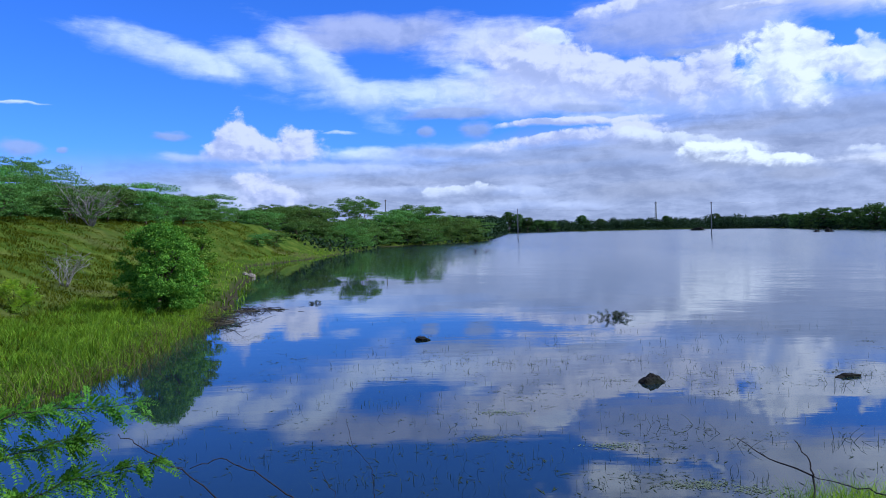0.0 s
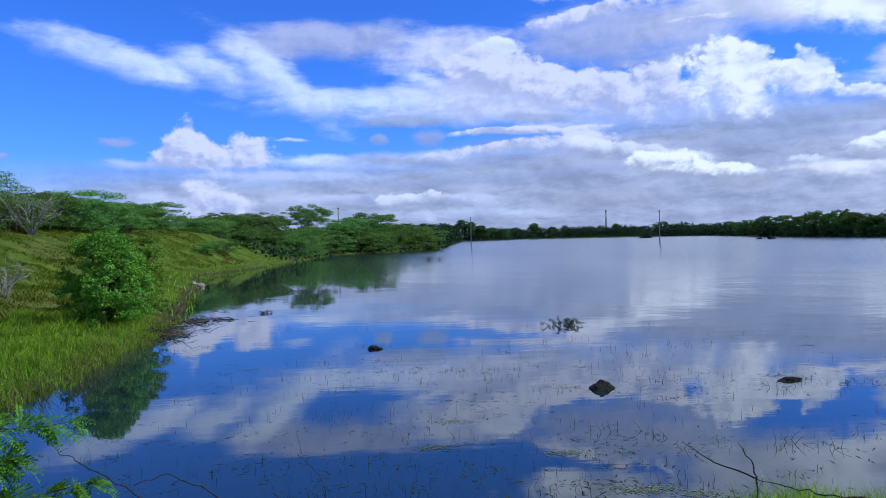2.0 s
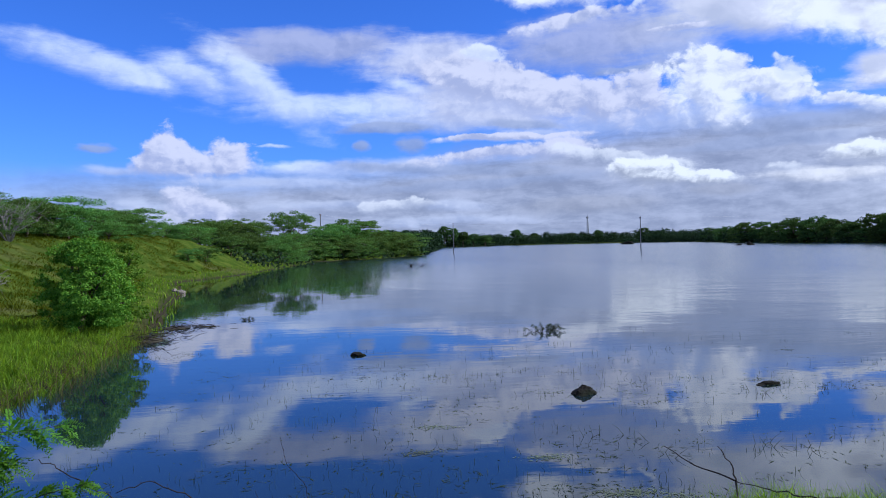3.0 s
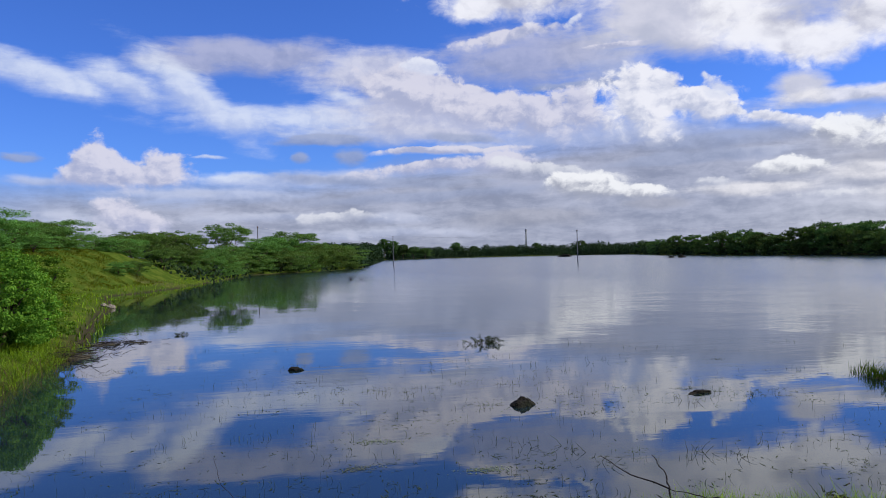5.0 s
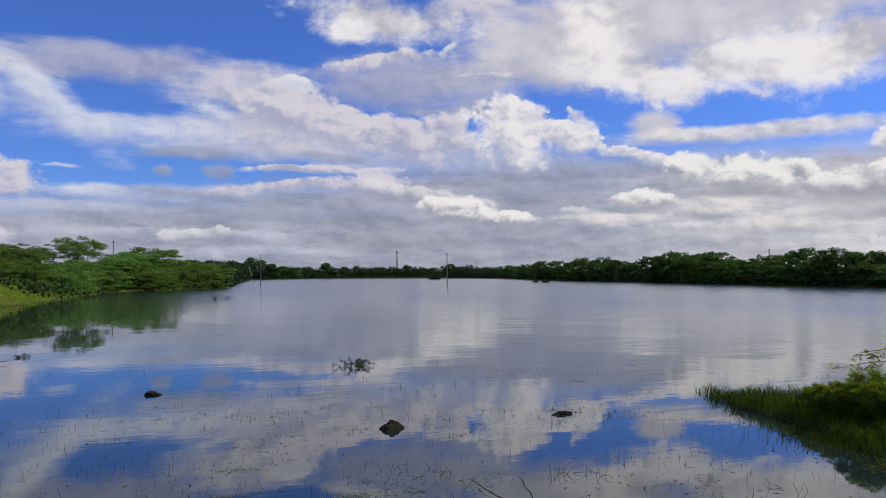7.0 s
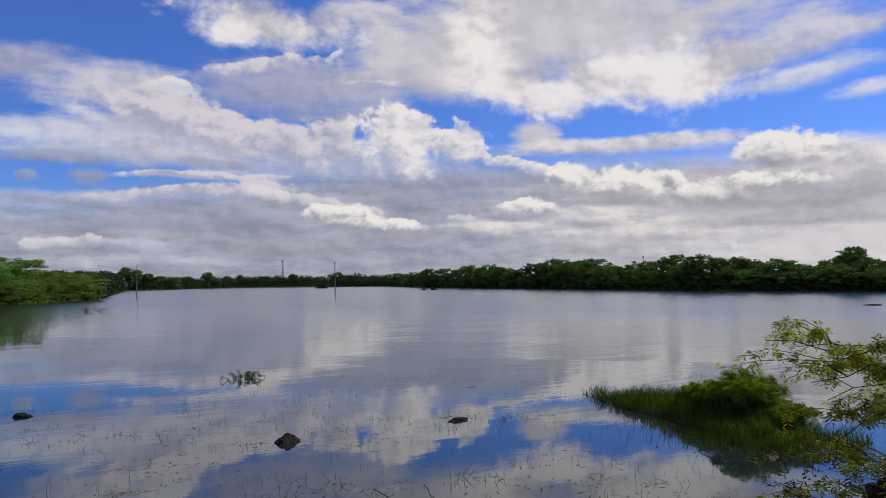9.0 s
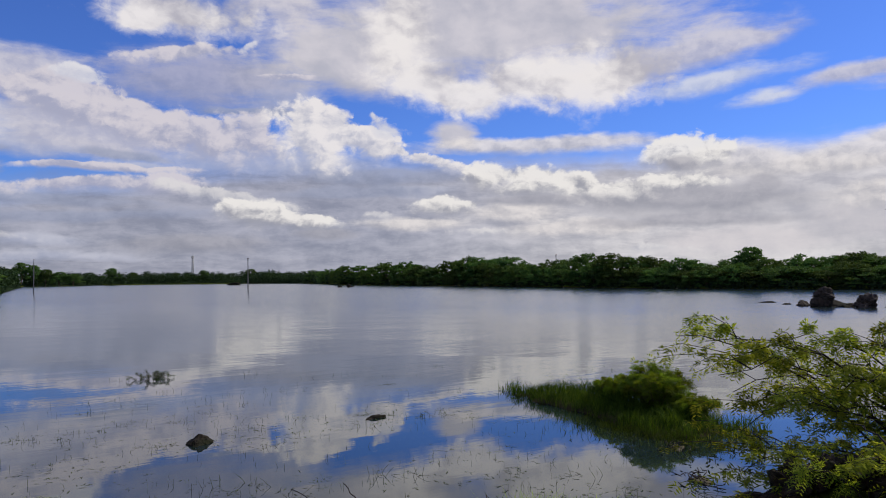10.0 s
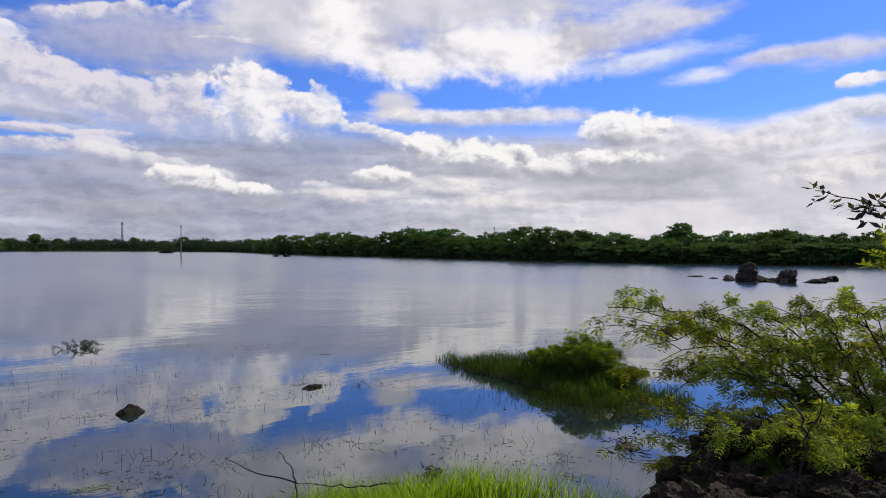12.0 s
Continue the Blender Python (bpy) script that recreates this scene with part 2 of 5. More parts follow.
clouds("ball", [
    (55.5, 9.2, 2.7, 1.18, -6), (53.5, 9.0, 1.5, 0.96, 0), (40.1, 8.1, 1.8, 1.03, 0), (43.3, 7.4, 2.4, 1.11, 4), (46.6, 7.2, 1.6, 1.01, 0),
    (49.4, 6.1, 3.5, 0.99, -4), (54.4, 6.8, 3.3, 0.80, 0), (36.8, 5.6, 2.6, 0.79, 0), (22.3, 5.1, 2.0, 0.96, 0), (25.8, 4.6, 2.6, 0.70, -5),
    (20.6, 5.5, 1.3, 0.69, 0)])
clouds("darkpuff", [
    (54.1, 8.4, 1.0, 0.56, 0), (44.5, 5.9, 4.5, 0.38, 0), (56.1, 5.5, 6.8, 0.95, 0), (59.8, 6.4, 0.9, 0.76, 0), (27.1, 3.5, 2.2, 0.40, 0),
    (18.0, 2.7, 5.1, 0.60, 0), (55.4, 4.1, 6.5, 0.40, 0)])
glow = wn("ShaderNodeBackground", (sky, SKY)).outputs[0]
wt.links.new(glow, wn("ShaderNodeOutputWorld").inputs[0])

# ---- materials ----
def material(name):
    m = bpy.data.materials.new(name)
    m.use_nodes = True
    m.node_tree.nodes.clear()
    return m, m.node_tree


def node(t, kind, ins=(), **props):
    n = t.nodes.new(kind)
    for key, value in props.items():
        setattr(n, key, value)
    for k, v in (ins.items() if isinstance(ins, dict) else enumerate(ins)):
        if v is None:
            continue
        if isinstance(v, bpy.types.NodeSocket):
            t.links.new(v, n.inputs[k])
        else:
            n.inputs[k].default_value = v
    return n


def mix(t, fac, a, b):
    return node(t, "ShaderNodeMix", {0: fac, 6: a, 7: b}, data_type="RGBA").outputs[2]


def grain(t, vec, scale, detail=4.0, rough=0.6):
    return node(t, "ShaderNodeTexNoise", (vec, None, scale, detail, rough)).outputs[0]


def ranged(t, v, lo, hi, a=0.0, b=1.0):
    return node(t, "ShaderNodeMapRange", (v, lo, hi, a, b)).outputs[0]


def rgb(r, g, b):
    return (r, g, b, 1)


def finish(t, shader):
    t.links.new(shader, node(t, "ShaderNodeOutputMaterial").inputs[0])


def leaf_material(name, dark, light, through_light, glow_tint=(1.25, 1.15, 0.5)):
    """Leaves: two greens from leaf to leaf and in patches, part of the light passing through them."""
    m, t = material(name)
    island = node(t, "ShaderNodeNewGeometry").outputs["Random Per Island"]
    place = node(t, "ShaderNodeTexCoord").outputs["Object"]
    each = node(t, "ShaderNodeObjectInfo").outputs["Random"]
    patch = grain(t, place, 0.9, 3.0)
    col = mix(t, island, rgb(*dark), rgb(*light))
    col = mix(t, ranged(t, patch, 0.35, 0.7, 0.0, 0.55), col, rgb(*[c * 0.55 for c in dark]))
    col = node(t, "ShaderNodeHueSaturation", (ranged(t, each, 0, 1, 0.48, 0.52), 1.0, ranged(t, each, 0, 1, 0.65, 1.35), 1.0, col)).outputs[0]
    pbr = node(t, "ShaderNodeBsdfPrincipled", {"Base Color": col, "Roughness": 0.7})
    pbr.inputs["Specular IOR Level"].default_value = 0.04
    thin = node(t, "ShaderNodeBsdfTranslucent", (mix(t, 1.0, col, rgb(*glow_tint)),))
    thin.inputs[0].links[0].from_node.blend_type = "MULTIPLY"
    finish(t, node(t, "ShaderNodeMixShader", (through_light, pbr.outputs[0], thin.outputs[0])).outputs[0])
    return m


def solid_material(name, dark, light, scale, roughness=0.85, bump=0.3, metal=0.0, stain=None, gloss=0.2):
    """A rough solid: grain at two scales, stains, and fine relief."""
    m, t = material(name)
    place = node(t, "ShaderNodeTexCoord").outputs["Object"]
    fine, broad = grain(t, place, scale, 6.0), grain(t, place, scale * 0.17, 3.0)
    col = mix(t, ranged(t, fine, 0.3, 0.7), rgb(*dark), rgb(*light))
    if stain:
        col = mix(t, ranged(t, broad, 0.45, 0.62, 0.0, 0.8), col, rgb(*stain))
    relief_up = node(t, "ShaderNodeBump", {"Strength": bump, "Distance": 0.4 / scale, "Height": fine}).outputs[0]
    pbr = node(t, "ShaderNodeBsdfPrincipled", {"Base Color": col, "Roughness": roughness, "Metallic": metal, "Normal": relief_up})
    pbr.inputs["Specular IOR Level"].default_value = gloss
    finish(t, pbr.outputs[0])
    return m


def ground_material():
    """Earth bank under low grass: green in patches, straw and bare soil between, mud at the water's edge."""
    m, t = material("grassy_earth")
    place = node(t, "ShaderNodeTexCoord").outputs["Object"]
    fine, mid, broad = grain(t, place, 5.0, 6.0), grain(t, place, 0.7, 5.0), grain(t, place, 0.12, 4.0)
    green = mix(t, ranged(t, fine, 0.3, 0.7), rgb(0.024, 0.05, 0.006), rgb(0.068, 0.10, 0.012))
    straw = mix(t, fine, rgb(0.06, 0.085, 0.010), rgb(0.12, 0.14, 0.022))
    soil = mix(t, fine, rgb(0.07, 0.065, 0.022), rgb(0.13, 0.11, 0.045))
    col = mix(t, ranged(t, mid, 0.45, 0.63), green, straw)
    col = mix(t, ranged(t, broad, 0.53, 0.69, 0.0, 0.65), col, soil)
    z = node(t, "ShaderNodeSeparateXYZ", (place,)).outputs[2]
    col = mix(t, ranged(t, z, 0.16, 0.03), col, rgb(0.045, 0.038, 0.022))
    up = node(t, "ShaderNodeBump", {"Strength": 0.6, "Distance": 0.12, "Height": fine}).outputs[0]
    finish(t, node(t, "ShaderNodeBsdfPrincipled", {"Base Color": col, "Roughness": 1.0, "Specular IOR Level": 0.0, "Normal": up}).outputs[0])
    return m


def water_material():
    """Still, dark pond water with faint ripples, ruffled by the wind in wide patches."""
    m, t = material("pond_water")
    place = node(t, "ShaderNodeTexCoord").outputs["Object"]
    long_waves = node(t, "ShaderNodeVectorMath", (place, (0.7, 2.2, 1.0)), operation="MULTIPLY").outputs[0]
    patches = grain(t, node(t, "ShaderNodeVectorMath", (place, (0.012, 0.05, 1.0)), operation="MULTIPLY").outputs[0], 1.0, 3.0)
    small = grain(t, long_waves, 1.6, 3.0, 0.5)
    slow = grain(t, long_waves, 0.22, 2.0, 0.5)
    wx = node(t, "ShaderNodeSeparateXYZ", (place,)).outputs
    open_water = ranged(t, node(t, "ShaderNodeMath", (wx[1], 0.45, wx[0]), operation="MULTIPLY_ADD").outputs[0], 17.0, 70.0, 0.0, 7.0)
    wind = node(t, "ShaderNodeMath", (ranged(t, patches, 0.42, 0.62, 0.35, 1.0), open_water), operation="ADD").outputs[0]
    height_up = node(t, "ShaderNodeMath", (node(t, "ShaderNodeMath", (small, wind), operation="MULTIPLY").outputs[0], 0.35,
                                           node(t, "ShaderNodeMath", (slow, 1.2), operation="MULTIPLY").outputs[0]), operation="MULTIPLY_ADD").outputs[0]
    up = node(t, "ShaderNodeBump", {"Strength": 0.3, "Distance": 0.014, "Height": height_up}).outputs[0]
    # sawtooth on the open water: long gentle faces towards the near bank, short backs
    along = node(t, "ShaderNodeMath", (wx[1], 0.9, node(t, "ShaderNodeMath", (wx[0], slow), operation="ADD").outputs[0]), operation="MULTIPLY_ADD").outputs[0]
    # made-up tilt, so that the far water reflects higher sky, clear of the trees
    sky_tilt = node(t, "ShaderNodeMath", (node(t, "ShaderNodeMath", (along, 9.0), operation="MODULO").outputs[0], ranged(t, open_water, 0.5, 7.0, 0.0, 0.03)), operation="MULTIPLY").outputs[0]
    up = node(t, "ShaderNodeBump", {"Strength": 1.0, "Distance": 1.0, "Height": sky_tilt, "Normal": up}).outputs[0]
    pbr = node(t, "ShaderNodeBsdfPrincipled", {"Base Color": rgb(0.009, 0.018, 0.02), "Roughness": ranged(t, open_water, 0.0, 7.0, 0.02, 0.14), "IOR": 1.62, "Normal": up})
    finish(t, pbr.outputs[0])
    return m


GROUND = ground_material()
WATER = water_material()
GRASS = leaf_material("grass_blades", (0.10, 0.20, 0.012), (0.33, 0.46, 0.035), 0.5)
GRASS_DULL = leaf_material("bank_grass", (0.10, 0.155, 0.008), (0.22, 0.28, 0.02), 0.5)
SEDGE = leaf_material("sedge", (0.016, 0.034, 0.006), (0.08, 0.12, 0.014), 0.4)
GRASS_DRY = leaf_material("dry_grass", (0.10, 0.10, 0.03), (0.23, 0.20, 0.07), 0.4)
LEAF = leaf_material("thorn_tree_leaves", (0.075, 0.17, 0.036), (0.18, 0.32, 0.075), 0.4)
LEAF_SHORE = leaf_material("lake_thicket_leaves", (0.06, 0.13, 0.03), (0.165, 0.27, 0.06), 0.4)
LEAF_BRIGHT = leaf_material("bush_leaves", (0.05, 0.12, 0.012), (0.21, 0.32, 0.035), 0.4)
LEAF_NEAR = leaf_material("feathery_leaves", (0.07, 0.11, 0.012), (0.37, 0.41, 0.05), 0.5)
LEAF_OLIVE = leaf_material("olive_leaves", (0.05, 0.085, 0.010), (0.20, 0.27, 0.03), 0.4)
LEAF_FAR = leaf_material("far_wood_leaves", (0.04, 0.085, 0.022), (0.105, 0.17, 0.042), 0.25)
# darker copy of the far leaves, with the shade of backlight in its colour
LEAF_FAR_SHADED = leaf_material("shaded_far_leaves", (0.016, 0.034, 0.016), (0.042, 0.07, 0.027), 0.2)
LEAF_GREY = leaf_material("dusty_leaves", (0.05, 0.05, 0.045), (0.14, 0.13, 0.115), 0.3)
LEAF_FRESH = leaf_material("fresh_leaves", (0.065, 0.16, 0.014), (0.19, 0.33, 0.035), 0.5)
LEAF_YOUNG = leaf_material("young_leaves", (0.2, 0.33, 0.02), (0.4, 0.5, 0.05), 0.5)
ALGAE = leaf_material("pale_algae", (0.09, 0.11, 0.06), (0.2, 0.22, 0.14), 0.2)
WATER_WEED = leaf_material("water_weed", (0.02, 0.03, 0.012), (0.07, 0.09, 0.035), 0.25)
BARK = solid_material("bark", (0.05, 0.035, 0.022), (0.14, 0.10, 0.07), 18.0)
BARK_GREY = solid_material("grey_dead_wood", (0.14, 0.12, 0.10), (0.32, 0.29, 0.25), 20.0)
TWIG = solid_material("dark_twig", (0.011, 0.008, 0.007), (0.036, 0.026, 0.021), 40.0)
BANK_ROCK = solid_material("rough_brown_rock", (0.008, 0.006, 0.004), (0.05, 0.032, 0.021), 14.0, 0.95, 1.0, stain=(0.02, 0.024, 0.008))
ROCK = solid_material("dark_wet_rock", (0.007, 0.006, 0.005), (0.03, 0.025, 0.018), 9.0, 0.9, 1.0, stain=(0.012, 0.014, 0.007), gloss=0.06)
BOULDER = solid_material("weathered_boulder", (0.02, 0.016, 0.013), (0.08, 0.06, 0.045), 3.0, 0.9, 1.0, stain=(0.018, 0.016, 0.012))
STONE = solid_material("pale_stone", (0.15, 0.12, 0.085), (0.3, 0.25, 0.19), 8.0, 0.9, 0.7)
CONCRETE = solid_material("weathered_concrete", (0.13, 0.125, 0.115), (0.24, 0.23, 0.21), 4.0, 0.9, 0.3)
STEEL = solid_material("galvanised_steel", (0.16, 0.165, 0.17), (0.26, 0.265, 0.27), 2.0, 0.6, 0.1, 0.3)
CABLE = solid_material("aluminium_cable", (0.45, 0.45, 0.47), (0.6, 0.6, 0.62), 2.0, 0.5, 0.1, 0.4)
CERAMIC = solid_material("brown_glaze", (0.08, 0.04, 0.03), (0.12, 0.06, 0.04), 5.0, 0.3, 0.1)
MUD = solid_material("rotting_reeds", (0.03, 0.026, 0.016), (0.09, 0.075, 0.04), 12.0, 0.9, 0.8)


# ---- building helpers ----
def mesh_of(name, verts, faces, mat, smooth=False):
    me = bpy.data.meshes.new(name)
    me.from_pydata([tuple(v) for v in verts], [], faces)
    me.materials.append(mat)
    if smooth:
        me.polygons.foreach_set("use_smooth", [True] * len(me.polygons))
    me.update()
    return me


def quads_mesh(name, corners, mat, normals=None):
    """Many loose quads from an array (n, 4, 3)."""
    n = len(corners)
    me = bpy.data.meshes.new(name)
    me.vertices.add(n * 4)
    me.vertices.foreach_set("co", np.ascontiguousarray(corners, dtype=np.float32).ravel())
    me.loops.add(n * 4)
    me.loops.foreach_set("vertex_index", np.arange(n * 4, dtype=np.int32))
    me.polygons.add(n)
    me.polygons.foreach_set("loop_start", np.arange(0, n * 4, 4, dtype=np.int32))
    me.materials.append(mat)
    me.update(calc_edges=True)
    me.validate()
    if normals is not None:
        me.normals_split_custom_set_from_vertices(normals)
    return me


def part(name, me, parent, label=""):
    """A mesh as one object, under its thing where it has one."""
    ob = new(name, me)
    if parent is not None:
        ob.parent = parent
    if label:
        ob["label"] = label
    return ob


def tube(points, radii, sides=6):
    """Verts and faces of a tapered tube along points."""
    pts = [Vector(p) for p in points]
    verts, faces = [], []
    side = Vector((0.31, 0.95, 0.05))
    for k, p in enumerate(pts):
        d = (pts[min(k + 1, len(pts) - 1)] - pts[max(k - 1, 0)]).normalized()
        u = (side - d * side.dot(d))
        u = u.normalized() if u.length > 1e-4 else d.orthogonal().normalized()
        w = d.cross(u)
        for s in range(sides):
            a = 2 * math.pi * s / sides
            verts.append(p + (u * math.cos(a) + w * math.sin(a)) * radii[k])
        if k:
            b = (k - 1) * sides
            for s in range(sides):
                n = (s + 1) % sides
                faces.append((b + s, b + n, b + sides + n, b + sides + s))
    faces.append(tuple(range(sides - 1, -1, -1)))
    faces.append(tuple(range(len(verts) - sides, len(verts))))
    return verts, faces


def tubes_mesh(name, runs, mat, sides=5):
    verts, faces = [], []
    for points, radii in runs:
        v, f = tube(points, radii, sides)
        o = len(verts)
        verts += v
        faces += [tuple(i + o for i in q) for q in f]
    return mesh_of(name, verts, faces, mat, True)


def arc(start, end, rise, steps, rng, wobble=0.04):
    """Points of a bowed, slightly crooked branch."""
    start, end = np.array(start, float), np.array(end, float)
    length = np.linalg.norm(end - start)
    out = []
    for k in range(steps + 1):
        f = k / steps
        p = start + (end - start) * f
        p[2] += rise * 4 * f * (1 - f)
        if 0 < k < steps:
            p += rng.normal(0, wobble * length, 3) * 0.6
        out.append(p)
    return out


def unit(v):
    return v / np.maximum(np.linalg.norm(v, axis=-1, keepdims=True), 1e-6)


def leaf_cards(centres, length, width, rng, droop=0.0, facing=None, loose=0.8):
    """Small pointed leaves (as diamonds) round the centres; facing: the way most of them turn their faces."""
    n = len(centres)
    if facing is None:
        d = rng.normal(0, 1, (n, 3)) * np.array([1, 1, 0.55])
        d[:, 2] -= droop
        d = unit(d)
        s = unit(np.cross(d, rng.normal(0, 1, (n, 3))))
    else:
        face = unit(facing + rng.normal(0, loose, (n, 3)))
        d = unit(np.cross(face, rng.normal(0, 1, (n, 3))))
        s = np.cross(face, d)
    ln = (length * rng.uniform(0.6, 1.3, n))[:, None]
    wd = (width * rng.uniform(0.7, 1.3, n))[:, None]
    a, b = centres - d * ln * 0.5, centres + d * ln * 0.5
    return np.stack([a, centres + s * wd * 0.5, b, centres - s * wd * 0.5], 1)


def blades(points, tall, wide, rng, lean=0.35):
    """Grass blades: two quads each, bending over."""
    n = len(points)
    ang = rng.uniform(0, 2 * math.pi, n)
    out = np.stack([np.cos(ang), np.sin(ang), np.zeros(n)], 1)
    side = np.stack([-np.sin(ang), np.cos(ang), np.zeros(n)], 1)
    turn = rng.uniform(0, 2 * math.pi, n)
    side = np.stack([np.cos(turn), np.sin(turn), np.zeros(n)], 1)
    h = (tall * rng.uniform(0.55, 1.25, n))[:, None]
    w = (wide * rng.uniform(0.7, 1.3, n))[:, None]
    bend = (lean * rng.uniform(0.2, 1.4, n))[:, None] * h
    up = np.array([[0, 0, 1.0]])
    base = points - up * 0.03
    mid = points + up * h * 0.55 + out * bend * 0.35
    tip = points + up * h * 0.97 + out * bend
    lower = np.stack([base - side * w * 0.5, base + side * w * 0.5, mid + side * w * 0.4, mid - side * w * 0.4], 1)
    upper = np.stack([mid - side * w * 0.4, mid + side * w * 0.4, tip + side * w * 0.08, tip - side * w * 0.08], 1)
    return np.concatenate([lower, upper])


def sward(name, corners, mat, rng):
    """Grass blades that catch the light as a sward does, mostly from above."""
    n = unit(rng.normal(0, 0.45, (len(corners), 3)) + np.array([0, 0, 1.0]))
    return quads_mesh(name, corners, mat, np.repeat(n, 4, 0))


# ---- the lie of the land ----
SHORE_Y = [-60, 9, 11.8, 15, 19, 23, 27, 32, 50, 66, 71, 88, 138, 144, 178, 500, 900]
SHORE_X = [-8, -7.2, -6.6, -5.9, -6.6, -6.6, -6.9, -8, -11.5, -15.5, -13.3, -11, -8, 1, 15, 57, 85]
NEAR_X = [-60, -9, -6.5, -4, 0, 2.6, 3.4, 4.2, 4.9, 5.4, 5.75, 6.2, 7.5, 8.4, 9.2, 20, 200]
NEAR_Y = [14, 12, 7, 4.4, 4.2, 5.2, 6.7, 7.1, 6.5, 5.0, 3.8, 3.6, 3.5, 3.0, 0, -12, -30]
FAR_AZ = [-180, 0, 6, 12, 20, 25, 27, 28.7, 35, 43, 50, 59, 66, 80, 100, 130, 180]
FAR_R = [700, 560, 560, 640, 640, 560, 480, 370, 280, 213, 176, 157, 152, 150, 140, 90, 90]


def waves(x, y, size, seed):
    """Smooth unevenness, from -1 to 1, of about that size."""
    total = np.zeros_like(x, dtype=float)
    r = np.random.RandomState(seed)
    for _ in range(7):
        a, k, p = r.uniform(0, 2 * math.pi), r.uniform(0.6, 1.9) / size * 2 * math.pi, r.uniform(0, 6.3)
        total += np.sin((x * math.cos(a) + y * math.sin(a)) * k + p)
    return total / 4.0


def step(v, lo, hi):
    f = np.clip((v - lo) / (hi - lo), 0, 1)
    return f * f * (3 - 2 * f)


def bank_left(x, y):
    """Metres inland from the left shore."""
    return (np.interp(y, SHORE_Y, SHORE_X) - x) * 0.95 + waves(x, y, 3.0, 3) * 0.22


def bank_near(x, y):
    return np.interp(x, NEAR_X, NEAR_Y) - y + waves(x, y, 1.5, 4) * 0.12


def bank_far(x, y):
    return np.hypot(x, y) - np.interp(np.degrees(np.arctan2(x, y)), FAR_AZ, FAR_R) + waves(x, y, 25.0, 5) * 2.0


def height(x, y):
    x, y = np.asarray(x, float), np.asarray(y, float)
    sl, sn, sf = bank_left(x, y), bank_near(x, y), bank_far(x, y)
    dike = np.interp(y, [-60, 60, 85, 110, 150, 400], [3.7, 3.8, 3.9, 2.6, 1.3, 2.0])
    hl = np.where(sl < 0, np.maximum(sl * 0.22, -1.2), 0.4 * step(sl, 0, 2.2) + dike * step(sl, np.interp(y, [45, 62], [3.5, 2.0]), np.interp(y, [45, 62], [16.5, 10.0])) + 0.15 * waves(x, y, 4.0, 6) * step(sl, 0, 4))
    hn = np.where(sn < 0, np.maximum(sn * 0.35, -1.2), 1.22 * step(sn, -0.2, 4.4) + 0.05 * waves(x, y, 0.8, 7) * step(sn, 0, 1))
    hf = np.where(sf < 0, np.maximum(sf * 0.1, -1.2), 0.5 * step(sf, 0, 3) + 1.1 * step(sf, 2, 60) + 0.3 * waves(x, y, 30, 8) * step(sf, 5, 40))
    spit = 0.28 - 0.5 * np.hypot((x - 12.15) / np.interp(y, [7, 10, 14], [1.1, 1.1, 0.7]), (y - 10.6) / 4.4) ** 2 + 0.08 * waves(x, y, 1.2, 9)
    spit = np.maximum(spit, 0.14 - 0.4 * np.hypot((x - 11.2) / 0.85, (y - 8.7) / 1.5) ** 2 + 0.06 * waves(x, y, 0.9, 10))
    hn = hn + 0.30 * np.exp(-(((x - 5.2) / 0.62) ** 2 + ((y - 2.35) / 0.66) ** 2) ** 2) - 0.34 * np.exp(-(((x - 4.2) / 0.75) ** 2 + ((y - 3.45) / 0.7) ** 2))
    return np.maximum(np.maximum(hl, hn), np.maximum(hf, spit))


def on_ground(x, y, sink=0.0):
    return Vector((x, y, float(height(x, y)) - sink))


def build_ground():
    azs = np.concatenate([np.arange(-180, -46, 4.0), np.arange(-46, 96, 0.6), np.arange(96, 180, 4.0)])
    rad = np.concatenate([[0.0], np.geomspace(0.5, 4800, 170)])
    a, r = np.meshgrid(np.radians(azs), rad)
    x, y = r * np.sin(a), r * np.cos(a)
    z = height(x, y)
    n = len(azs)
    verts = np.stack([x.ravel(), y.ravel(), z.ravel()], 1)
    faces = []
    for i in range(len(rad) - 1):
        for j in range(n):
            k = (j + 1) % n
            faces.append((i * n + j, i * n + k, (i + 1) * n + k, (i + 1) * n + j))
    ob = new("ground", mesh_of("ground", verts, faces, GROUND, True))
    tagged(ob, "grassy earth bank and fields round the lake", "ground", kind="structure")


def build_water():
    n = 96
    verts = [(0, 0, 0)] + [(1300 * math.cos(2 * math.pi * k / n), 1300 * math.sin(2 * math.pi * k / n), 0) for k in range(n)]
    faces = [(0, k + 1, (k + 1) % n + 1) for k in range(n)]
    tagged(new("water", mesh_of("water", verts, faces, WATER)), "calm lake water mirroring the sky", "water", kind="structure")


build_ground()
build_water()


